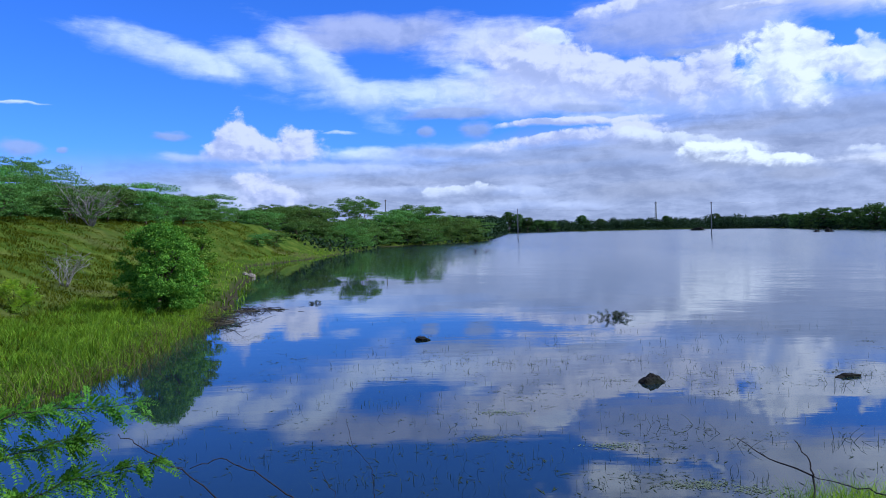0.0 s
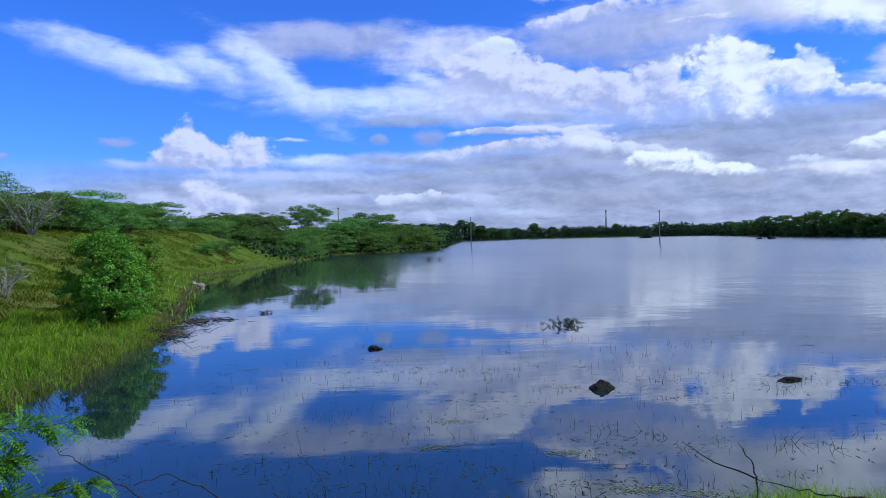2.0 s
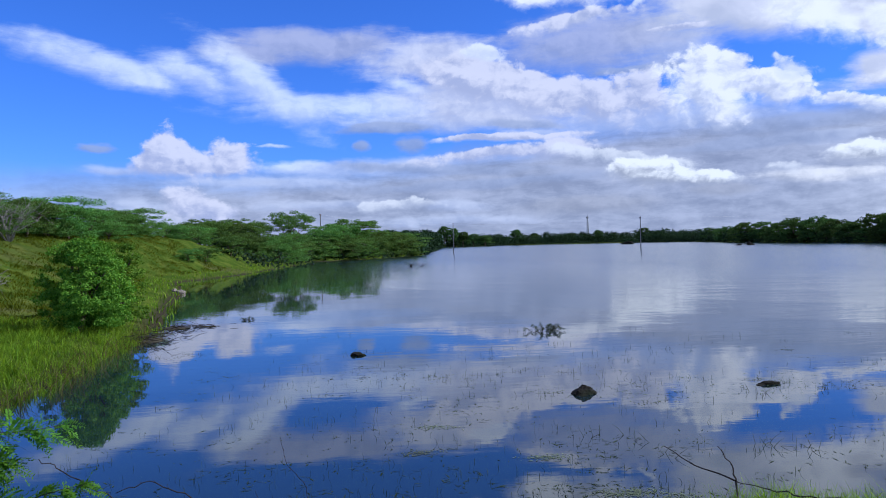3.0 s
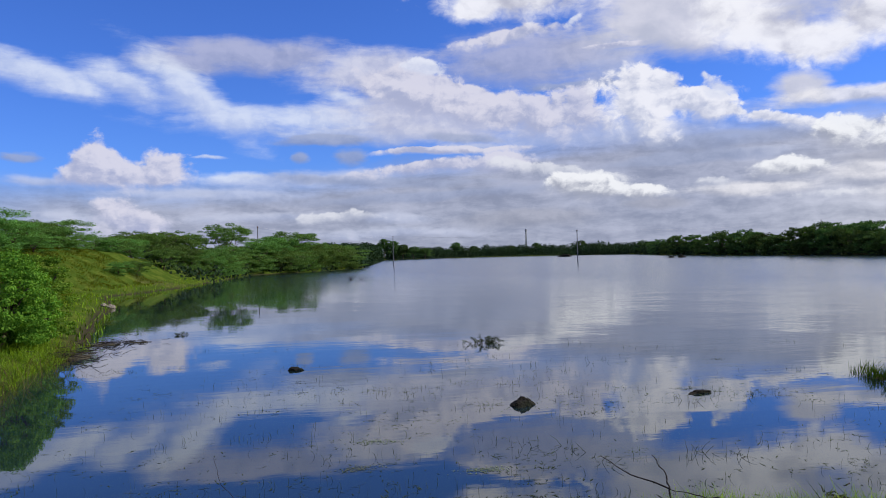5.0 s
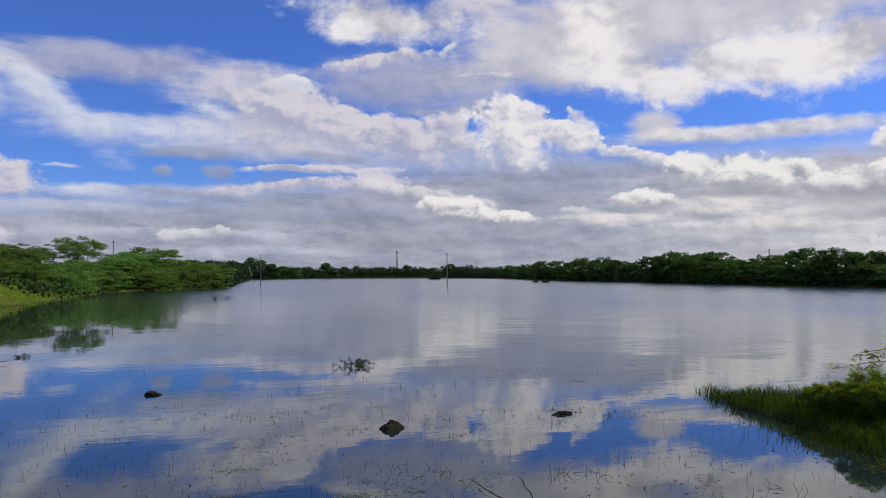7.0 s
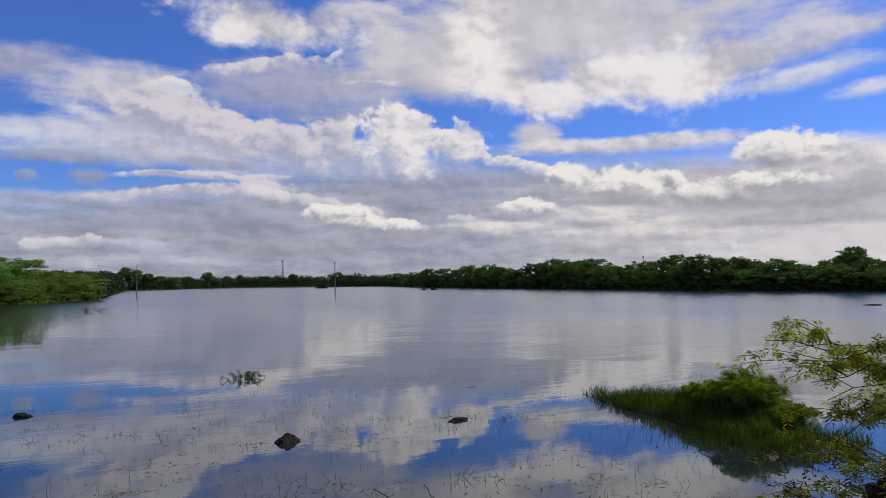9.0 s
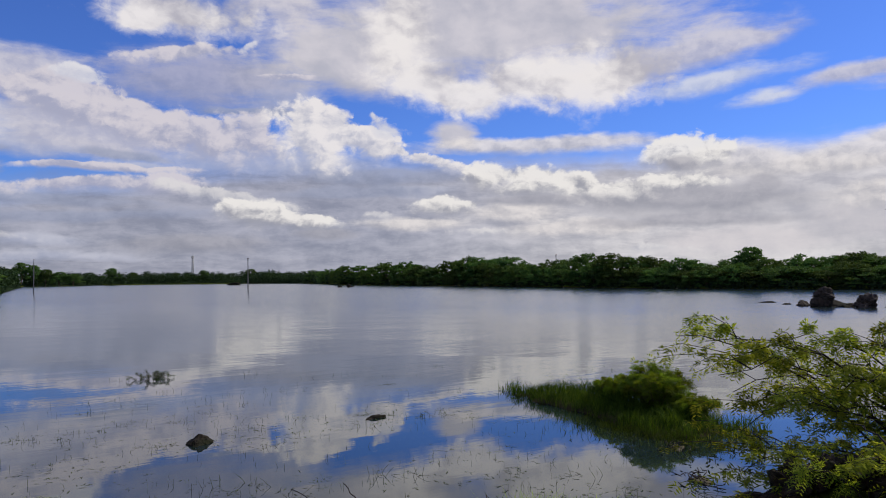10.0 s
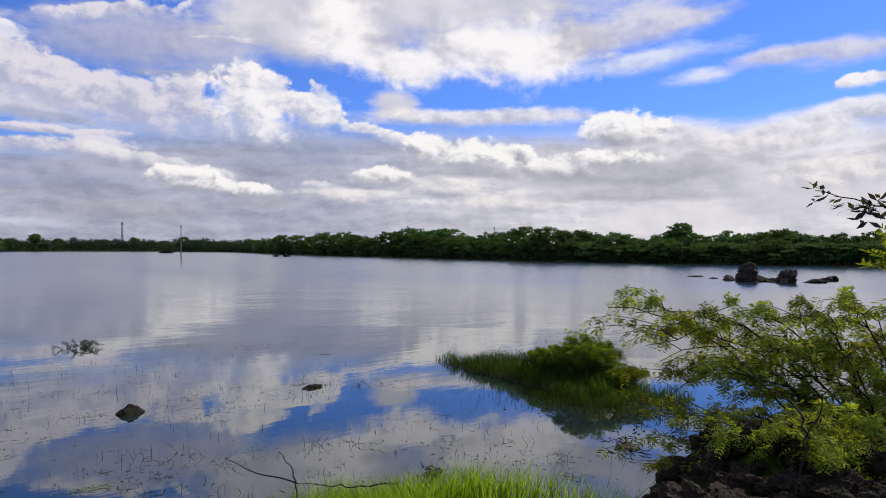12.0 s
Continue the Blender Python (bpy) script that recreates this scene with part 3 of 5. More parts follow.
# ---- trees and bushes ----
def make_tree(name, tall, spread, seed, clumps, per_clump, leaf, mat, flat_top=0.5, stems=4, low=0.35, label="", category="tree", group="", slim=0.6, pad=0.42):
    """A many-stemmed thorn tree: trunk, limbs, and a crown of small leaves in uneven, flattened clumps."""
    rng = np.random.RandomState(seed)
    root = new(name)
    fork = tall * rng.uniform(0.12, 0.22)
    lean = rng.normal(0, 0.06, 2) * tall
    top = np.array([lean[0] * 0.5, lean[1] * 0.5, fork])
    girth = 0.022 * tall + 0.02
    part("trunk", tubes_mesh("trunk", [(arc((0, 0, -0.25), top, 0, 4, rng, 0.03), np.linspace(girth * 1.3, girth, 5))], BARK, 8), root)
    ends = []
    for k in range(stems):
        a = 2 * math.pi * (k + rng.uniform(-0.3, 0.3)) / stems
        out = spread * rng.uniform(0.3, 0.62)
        end = np.array([lean[0] + out * math.cos(a), lean[1] + out * math.sin(a), tall * rng.uniform(0.62, 0.86)])
        run = arc(top, end, tall * 0.06, 5, rng)
        runs = [(run, np.linspace(girth * 0.7, girth * 0.22, 6))]
        for f in (2, 3, 4, 5):
            tip = np.array(run[f]) + np.array([rng.normal(0, spread * 0.25), rng.normal(0, spread * 0.25), tall * rng.uniform(0.02, 0.2)])
            runs.append((arc(run[f], tip, tall * 0.03, 3, rng), np.linspace(girth * 0.25, girth * 0.06, 4)))
            ends.append(tip)
        ends.append(end)
        part("limb", tubes_mesh("limb", runs, BARK, 5), root)
    ends = np.array(ends)
    pads = []
    for k in range(clumps):
        a, f = rng.uniform(0, 2 * math.pi), math.sqrt(rng.uniform(0.03, 1))
        edge = spread * (1 + 0.22 * math.sin(3 * a + seed) + 0.14 * math.sin(5 * a + seed * 2))
        dome = math.sqrt(max(0.0, 1 - f ** 2.4))
        hi = flat_top + (1 - flat_top) * dome
        z = low + (hi - low) * rng.uniform(0, 1) ** 0.55 if k % 3 else hi * rng.uniform(0.9, 1.04)
        c = np.array([lean[0] + f * edge * math.cos(a), lean[1] + f * edge * math.sin(a), tall * max(z, low)])
        if k < len(ends):
            c = ends[k]
        elif k % 3 == 1 and low < 0.15:
            g = rng.uniform(0.5, 1.0)
            c = np.array([lean[0] + g * edge * math.cos(a), lean[1] + g * edge * math.sin(a), tall * rng.uniform(0.03, 0.45)])
        pads.append((c, spread * rng.uniform(0.13, 0.28)))
    total = sum(w * w for _, w in pads)
    pts, ways = [], []
    for c, w in pads:
        n = max(6, int(clumps * per_clump * w * w / total))
        q = unit(rng.normal(0, 1, (n, 3))) * rng.uniform(0.35, 1.08, (n, 1)) ** 0.6
        q[:, 2] = np.where(q[:, 2] < 0, q[:, 2] * 0.45, q[:, 2])
        pts.append(q * np.array([w, w, w * pad]) + c)
        ways.append(unit(unit(q) + unit(pts[-1] - np.array([lean[0], lean[1], tall * 0.3])) * 0.6 + np.array([0, 0, 0.25])))
    pts, ways = np.concatenate(pts), np.concatenate(ways)
    pts[:, 2] = np.maximum(pts[:, 2], 0.02 + 0.1 * rng.uniform(0, 1, len(pts)))
    part("crown", quads_mesh("crown", leaf_cards(pts, leaf, leaf * slim, rng, 0.1, ways), mat), root)
    return tagged(root, label, category, group)


def place(ob, x, y, turn, size=1.0, tall=None, sink=0.05):
    p = on_ground(x, y, sink)
    ob.matrix_basis = pose(p.x, p.y, p.z, 0, 0, turn)
    ob.scale = (size, size, size if tall is None else tall)
    return ob


def copy_place(ob, x, y, turn, size=1.0, tall=None, sink=0.05):
    c = copy_thing(ob, Matrix())
    return place(c, x, y, turn, size, tall, sink)


def polar(az_deg, r):
    return r * math.sin(radians(az_deg)), r * math.cos(radians(az_deg))


# thickets on the left dike and shore
LEFT_LABELS = ["green feathery thorn bush on the grassy dike", "dense flat-topped thorn bush on the lake bank"]
dike_kinds = [make_tree("thorn_bush", 3.0, 2.5 + 0.3 * (k % 2), 20 + k, 90, 120, 0.12, LEAF, 0.5 + 0.1 * (k % 3), 5, 0.03, LEFT_LABELS[0], "bush", "thickets on the dike") for k in range(4)]
shore_kinds = [make_tree("thorn_bush", 3.4, 2.6 + 0.4 * (k % 2), 30 + k, 90, 130, 0.145, LEAF_SHORE, 0.5 + 0.12 * (k % 3), 5, 0.0, LEFT_LABELS[1], "bush", "thickets along the shore") for k in range(4)]
rng = np.random.RandomState(5)
used = {}


def plant(kinds, k, x, y, turn, size, tall):
    k %= len(kinds)
    if kinds[k].name in used:
        return copy_place(kinds[k], x, y, turn, size, tall)
    used[kinds[k].name] = True
    return place(kinds[k], x, y, turn, size, tall)


for k in range(40):                          # along and behind the crest
    y = 24 + k * 1.42 + rng.uniform(-1, 1)
    shore = float(np.interp(y, SHORE_Y, SHORE_X))
    back = (rng.uniform(9.0, 12) if k % 3 == 0 else rng.uniform(12, 24)) + float(np.interp(y, [45, 62], [6.5, 0]))
    s = rng.choice([0.55, 0.8, 1.0, 1.2], p=[0.25, 0.3, 0.3, 0.15]) * rng.uniform(0.85, 1.1)
    plant(dike_kinds, k, shore - back, y, rng.uniform(0, 360), s * 1.1, s * rng.uniform(0.75, 1.0))
for k in range(64):                          # down to the shore further on
    y = 72 + k * 1.75 + rng.uniform(-1, 1)
    shore = float(np.interp(y, SHORE_Y, SHORE_X))
    back = (rng.uniform(2.0, 5) if k % 2 else rng.uniform(5, 15)) if y > 104 else rng.uniform(9, 20)
    s = rng.uniform(0.55, 1.15) * (1.0 + 0.3 * (back > 5)) * np.interp(y, [72, 102, 112, 180], [0.5, 0.6, 1.1, 1.4])
    plant(shore_kinds, k, shore - back, y, rng.uniform(0, 360), s * 1.1, s * rng.uniform(0.75, 1.05))

big = make_tree("thorn_tree", 4.3, 3.0, 51, 150, 150, 0.115, LEAF, 0.4, 5, 0.05, "broad dense thorn tree on top of the dike", "tree")
place(big, *polar(-27.9, 61), 0, 1.05, 1.0)
copy_place(big, *polar(-31.6, 58), 130, 1.05, 0.95)
for a, d, top in ((-23.0, 64, 3.9), (-21.6, 66, 3.6), (-20.3, 70, 3.4), (-19.0, 74, 3.3), (-17.8, 78, 2.9), (-16.6, 84, 2.6), (-15.4, 88, 2.3), (-14.2, 92, 2.1), (-13.0, 97, 1.9), (-11.8, 102, 1.8)):
    x, y = polar(a, d)
    rise = (2.8 + d * math.tan(radians(top)) - float(height(x, y))) / 3.35
    plant(dike_kinds, int(d), x, y, 10 * d, max(rise, 0.8) * 1.15, rise)
acacia = make_tree("umbrella_tree", 6.6, 3.3, 77, 80, 150, 0.16, LEAF_SHORE, 0.93, 5, 0.6, "umbrella-shaped thorn tree standing above the thicket", "tree")
place(acacia, -11.6, 126, 40, 1.25, 1.2)

# trees of the far and right shores
right_kinds = []
for k in range(5):
    right_kinds.append(make_tree("shore_tree", 6.5, 5.0, 120 + k, 100, 60, 0.38, LEAF_FAR, 0.5, 5, 0.0, "dark dense thorn tree along the far shore", "tree", "trees on the right shore", 0.8))
AZ_TOP, EL_TOP = [26, 29, 31, 35, 38, 40, 44, 49, 53, 57, 62, 66, 70, 76, 90], [0.75, 0.95, 1.1, 1.35, 1.3, 1.6, 1.3, 1.5, 1.15, 1.2, 1.1, 1.5, 1.2, 1.3, 1.3]
for k in range(104):
    a = 26.5 + k * 0.58
    back = rng.uniform(2, 5) if k % 2 else rng.uniform(7, 16)
    r = float(np.interp(a, FAR_AZ, FAR_R)) + back
    x, y = polar(a, r)
    want = 2.8 + r * math.tan(radians(float(np.interp(a, AZ_TOP, EL_TOP)))) - float(height(x, y))
    want *= rng.uniform(0.68, 1.1) if back > 6 else rng.uniform(0.45, 0.8)
    s = want / 6.4
    plant(right_kinds, k, x, y, rng.uniform(0, 360), rng.uniform(0.8, 1.15) * max(s, 0.8), s)

round_tree = make_tree("broadleaf_tree", 8.5, 4.0, 140, 110, 50, 0.42, LEAF_FAR, 0.25, 5, 0.3, "tall round-headed tree above the shore thicket", "tree")
place(round_tree, *polar(59.1, 172), 0, 0.95, 0.95)
copy_place(round_tree, *polar(12.1, 655), 70, 1.5, 1.5)
for a, d, wide, tall in ((13.5, 660, 1.3, 1.1), (16.4, 660, 1.0, 1.0), (18.4, 660, 1.1, 1.25), (21.7, 655, 1.5, 1.3), (66.0, 166, 0.8, 0.66), (39.6, 252, 1.3, 0.92), (48.6, 190, 0.9, 0.66), (34.0, 310, 1.2, 0.95)):
    copy_place(round_tree, *polar(a, d), a * 37, wide, tall)

for a, top in ((6.6, 1.35), (7.3, 1.25), (8.0, 1.05), (8.8, 0.9), (9.7, 0.75)):
    copy_place(round_tree, *polar(a, 575), a * 53, 1.5, (2.0 + 575 * math.tan(radians(top))) / 8.5)


def far_wood():
    """The wood along the far end of the lake: thousands of small leaf clumps."""
    r = np.random.RandomState(8)
    heads = []
    for k in range(460):
        a = r.uniform(-1, 30)
        d = float(np.interp(a, FAR_AZ, FAR_R)) + r.uniform(4, 45)
        x, y = polar(a, d)
        if float(bank_left(np.array(x), np.array(y))) > -4:
            continue
        heads.append((x, y, d * math.tan(radians(0.75)) * r.uniform(0.55, 1.2), r.uniform(3.5, 7)))
    for k in range(230):                     # along the left shore, further on
        y = r.uniform(170, 620)
        x = float(np.interp(y, SHORE_Y, SHORE_X)) - abs(r.normal(0, 16)) - 3
        heads.append((x, y, (2.8 + y * math.tan(radians(1.0)) - 2) * r.uniform(0.6, 1.15), r.uniform(3, 6)))
    pts = []
    for x, y, h, w in heads:
        n = 150
        q = unit(r.normal(0, 1, (n, 3))) * r.uniform(0.35, 1, (n, 1)) ** 0.5
        q = q * np.array([w, w, h * 0.5]) + np.array([x, y, float(height(x, y)) + h * 0.5])
        pts.append(q)
    pts = np.concatenate(pts)
    ob = new("distant_wood", quads_mesh("distant_wood", leaf_cards(pts, 1.3, 0.8, r, 0.0), LEAF_FAR_SHADED))
    tagged(ob, "wood along the far end of the lake, coloured dark as if backlit", "woods", kind="stuff")


far_wood()


def shore_scrub():
    """Low scrub added in the shaded leaf colour; it hides the foot of the trees along the far shores."""
    r = np.random.RandomState(18)
    a = r.uniform(0, 96, 15000)
    d = np.interp(a, FAR_AZ, FAR_R) + r.uniform(-0.5, 9, len(a))
    x, y = d * np.sin(np.radians(a)), d * np.cos(np.radians(a))
    yl = r.uniform(95, 560, 9000)
    xl = np.interp(yl, SHORE_Y, SHORE_X) - r.uniform(-0.3, 8, len(yl))
    x, y = np.concatenate([x, xl]), np.concatenate([y, yl])
    ab = r.uniform(25, 96, 9000)
    db = np.interp(ab, FAR_AZ, FAR_R) + r.uniform(9, 17, len(ab))
    back_row = len(x)
    x, y = np.concatenate([x, db * np.sin(np.radians(ab))]), np.concatenate([y, db * np.cos(np.radians(ab))])
    lump = 0.55 + 0.45 * waves(x, y, 6.0, 31)
    z = np.maximum(height(x, y), 0) + r.uniform(0, 1, len(x)) * (0.6 + 1.5 * np.clip(lump, 0, 1))
    z[back_row:] += r.uniform(0, 2.6, len(x) - back_row)
    size = np.interp(np.hypot(x, y), [100, 600], [0.5, 1.5])
    size[back_row:] *= 1.7
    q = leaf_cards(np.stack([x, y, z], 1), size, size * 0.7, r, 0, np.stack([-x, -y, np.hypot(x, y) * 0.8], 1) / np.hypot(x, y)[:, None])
    tagged(new("shore_scrub", quads_mesh("shore_scrub", q, LEAF_FAR_SHADED)), "low dark scrub along the far shores", "scrub", kind="stuff")


shore_scrub()

# bush leaning over the water on the left
bush = make_tree("thorn_bush", 2.75, 1.12, 301, 300, 110, 0.09, LEAF_BRIGHT, 0.2, 6, 0.0, "rounded green thorn bush overhanging the water", "bush", "", 0.5, 0.85)
place(bush, -8.45, 23.6, 20)
light_bush = make_tree("thorn_bush", 2.95, 1.0, 304, 200, 80, 0.085, LEAF_BRIGHT, 0.3, 5, 0.1, "light green feathery bush behind the rounded one", "bush", "", 0.5, 0.55)
place(light_bush, -8.5, 28.6, 0)


def bare_bush(x, y, tall, seed, label, mat, runs_n=16, afloat=False):
    r = np.random.RandomState(seed)
    root = new("bare_bush")
    for k in range(runs_n):
        a = r.uniform(0, 6.3)
        out = tall * r.uniform(0.2, 0.9)
        end = np.array([out * math.cos(a), out * math.sin(a), tall * r.uniform(0.4, 1.0)])
        run = arc((0, 0, -0.1), end, 0.14 * tall, 5, r, 0.07)
        runs = [(run, np.linspace(0.012 * tall, 0.004 * tall, 6))]
        for f in (2, 3, 4):
            for _ in range(2):
                tip = np.array(run[f]) + r.normal(0, 0.2 * tall, 3) + np.array([0, 0, 0.06 * tall])
                runs.append((arc(run[f], tip, 0.02, 3, r), np.linspace(0.005 * tall, 0.0015 * tall, 4)))
        part("branch", tubes_mesh("branch", runs, mat, 4), root)
    place(root, x, y, 0)
    if afloat:
        root.location.z = 0.0
    return tagged(root, label, "bush")


bare_bush(*polar(-24.0, 58), 3.3, 1, "leafless grey thorn bush on the dike", BARK_GREY, 22)
bare_bush(*polar(-25.6, 33), 1.7, 2, "dry leafless bush on the grassy slope", BARK_GREY, 14)


# ---- grass ----
def scatter(n, x0, x1, y0, y1, keep, rng):
    x, y = rng.uniform(x0, x1, n), rng.uniform(y0, y1, n)
    ok = keep(x, y)
    x, y = x[ok], y[ok]
    return np.stack([x, y, height(x, y)], 1)


rng = np.random.RandomState(11)
lush = scatter(42000, -16, -5.2, 9, 26, lambda x, y: (bank_left(x, y) > -0.25) & (bank_left(x, y) < 4.5 + waves(x, y, 3, 1)), rng)
tagged(new("tall_grass", sward("tall_grass", blades(lush, 0.24 + 0.16 * waves(lush[:, 0], lush[:, 1], 1.6, 15), 0.016, rng, 0.9), GRASS, rng)), "tall bright green grass at the water's edge", "grass", kind="stuff")
slope = scatter(170000, -34, -5, 9, 84, lambda x, y: (bank_left(x, y) > 2.5) & (bank_left(x, y) < 18) & (waves(x, y, 2.5, 2) > -0.75), rng)
tagged(new("dike_grass", sward("dike_grass", blades(slope, 0.12 + 0.05 * waves(slope[:, 0], slope[:, 1], 1.5, 21), 0.036, rng, 1.1), GRASS_DULL, rng)), "short yellow-green grass on the dike slope", "grass", kind="stuff")
fringe = scatter(30000, -24, 20, 26, 180, lambda x, y: (bank_left(x, y) > -0.3) & (bank_left(x, y) < 3.2), rng)
tagged(new("shore_grass", sward("shore_grass", blades(fringe, 0.26, 0.05, rng, 0.9), GRASS, rng)), "green grass along the lake shore", "grass", kind="stuff")
dry = scatter(1500, -8, -5, 12, 26, lambda x, y: np.abs(bank_left(x, y) + 0.05) < 0.45, rng)
tagged(new("dry_grass", quads_mesh("dry_grass", blades(dry, 0.6, 0.012, rng, 1.3), GRASS_DRY)), "dry tangled stalks hanging over the water", "grass", kind="stuff")
near = scatter(26000, 2.5, 8.0, 2.5, 7.0, lambda x, y: (bank_near(x, y) > -0.1) & (bank_near(x, y) < 2.6) & ((x < 5.75 + 0.2 * waves(x, y, 0.7, 13)) | (rng.uniform(0, 1, len(x)) < 0.3)), rng)
tagged(new("bank_grass", sward("bank_grass", blades(near, 0.3, 0.007, rng, 0.6), GRASS, rng)), "fresh green grass on the near bank", "grass", kind="stuff")
tuft = scatter(30000, 9.5, 14.5, 6.3, 15, lambda x, y: (height(x, y) > 0.0) & (bank_near(x, y) < 0), rng)
tagged(new("spit_grass", quads_mesh("spit_grass", blades(tuft, 0.2 + 0.14 * waves(tuft[:, 0], tuft[:, 1], 0.7, 16), 0.011, rng, 0.8), SEDGE)), "dark green grass on the low spit", "grass", kind="stuff")



# ---- rocks ----
def rock_mesh(name, size, seed, mat, facets=2, peak=0.0, rough=0.42):
    """A broken, faceted stone: a ball cut by random planes and roughened."""
    bm = bmesh.new()
    bmesh.ops.create_icosphere(bm, subdivisions=facets + 1, radius=1.0)
    r = np.random.RandomState(seed)
    cuts = [(Vector(unit(r.normal(0, 1, 3))), r.uniform(0.5, 0.85)) for _ in range(13)]
    for v in bm.verts:
        for n, d in cuts:
            over = v.co.dot(n) - d
            if over > 0:
                v.co -= n * over
        v.co *= 1 + rough * 0.5 * noise.noise(v.co * 1.7 + Vector((seed, 0, 0))) + rough * 0.35 * noise.noise(v.co * 4.3 + Vector((0, seed, 0))) + rough * 0.2 * noise.noise(v.co * 9.0 + Vector((0, 0, seed)))
        if peak:
            lift = max(v.co.z, 0)
            v.co.x *= 1 - peak * lift
            v.co.y *= 1 - peak * lift
        v.co = Vector((v.co.x * size[0], v.co.y * size[1], v.co.z * size[2]))
    me = bpy.data.meshes.new(name)
    bm.to_mesh(me)
    bm.free()
    me.materials.append(mat)
    return me


def rock(x, y, z, size, seed, mat, label, turn=0.0, name="rock", peak=0.0, facets=2, group="", rough=0.42):
    ob = new(name, rock_mesh(name, size, seed, mat, facets, peak, rough))
    ob.matrix_basis = pose(x, y, z, 0, 0, turn)
    return tagged(ob, label, "rock", group)


rock(4.2, 13.0, 0.0, (0.37, 0.3, 0.19), 3, ROCK, "dark pointed rock standing out of the water", 20, peak=0.6, facets=3)
rock(7.84, 13.05, 0.0, (0.27, 0.15, 0.06), 5, ROCK, "low flat dark rock just above the water", 10, peak=0.2, facets=3)
rock(0.1, 18.8, 0.0, (0.23, 0.2, 0.09), 7, ROCK, "small smooth brown rock in the water", 40, facets=3)
rock(-11.2, 48.4, 0.08, (0.28, 0.22, 0.2), 9, STONE, "pale stone at the edge of the lake", 15)
rock(-11.9, 49.6, 0.15, (0.25, 0.2, 0.18), 10, STONE, "small pale stone at the edge of the lake", 75)
rock(65.4, 32.4, 0.1, (1.15, 1.2, 1.35), 21, BOULDER, "large weathered boulder standing in the lake", 30, "boulder", 0.25, 3, "boulders in the lake", 0.85)
rock(65.3, 32.3, 1.05, (0.85, 0.8, 0.62), 24, BOULDER, "flat capstone resting on the large boulder", 50, "boulder", 0.0, 3, "boulders in the lake", 0.7)
rock(65.6, 33.9, 0.0, (0.9, 0.7, 0.5), 22, BOULDER, "low boulder beside the large one", 80, "boulder", 0.2, 3, "boulders in the lake", 0.85)
rock(65.2, 28.7, 0.0, (1.4, 1.2, 0.95), 23, BOULDER, "rounded brown boulder standing in the lake", 10, "boulder", 0.1, 3, "boulders in the lake", 0.85)
for k, (bx, by, bw, bh) in enumerate([(65.5, 31.4, 1.0, 0.55), (65.3, 30.2, 0.9, 0.4), (66.5, 27.0, 1.0, 0.4), (68.2, 27.2, 0.7, 0.3), (69.9, 27.6, 0.8, 0.35), (71.6, 27.8, 0.9, 0.5), (72.6, 27.6, 0.5, 0.6), (70.8, 40.7, 0.9, 0.18), (67.5, 36.8, 0.4, 0.15)]):
    rock(bx, by, 0.0, (bw * 1.3, bw * 0.9, bh), 30 + k, ROCK, "low dark stone in the line of boulders", 40 * k, "stone", 0.1, 2, "stones by the boulders")
rock(122.0, 226.0, 0.0, (1.4, 1.2, 0.7), 41, ROCK, "dark rock far out in the lake", 0)
rock(125.3, 224.6, 0.0, (2.0, 1.6, 1.5), 42, ROCK, "larger dark rock far out in the lake", 30, peak=0.15)


def islet():
    r = np.random.RandomState(17)
    root = new("islet")
    me = rock_mesh("mound", (5.2, 4.0, 2.6), 51, ROCK, 2, 0.1)
    part("mound", me, root)
    q = r.normal(0, 1, (700, 3)) * np.array([2.0, 1.4, 0.5]) + np.array([0.4, 0, 2.3])
    tagged(part("scrub", quads_mesh("scrub", leaf_cards(q, 0.7, 0.35, r), LEAF_FAR_SHADED), root), kind="stuff")
    root.matrix_basis = pose(155.5, 414, -0.25, 0, 0, -20)
    tagged(root, "low dark islet with scrub far out in the lake", "islet")


islet()

# rocks of the near bank
r = np.random.RandomState(61)
pile = [rock_mesh("bank_rock", (0.2, 0.16, 0.15), 70 + k, BANK_ROCK, 3, 0.0, 0.8) for k in range(5)]
for k in range(295):
    a, d = r.uniform(56.8, 72), r.uniform(4.3, 6.2)
    x, y = polar(a, d)
    lift = 0.05 + 0.12 * r.uniform(0.0, 1.0)
    ob = new("bank_rock", pile[k % 5])
    s = r.uniform(0.3, 0.7)
    ob.matrix_basis = pose(x, y, float(height(x, y)) + lift, r.uniform(-25, 25), r.uniform(-25, 25), r.uniform(0, 360)) @ Matrix.Diagonal((s, s, s, 1))
    tagged(ob, "dark rough rock piled on the near bank", "rock", "rocks of the near bank")


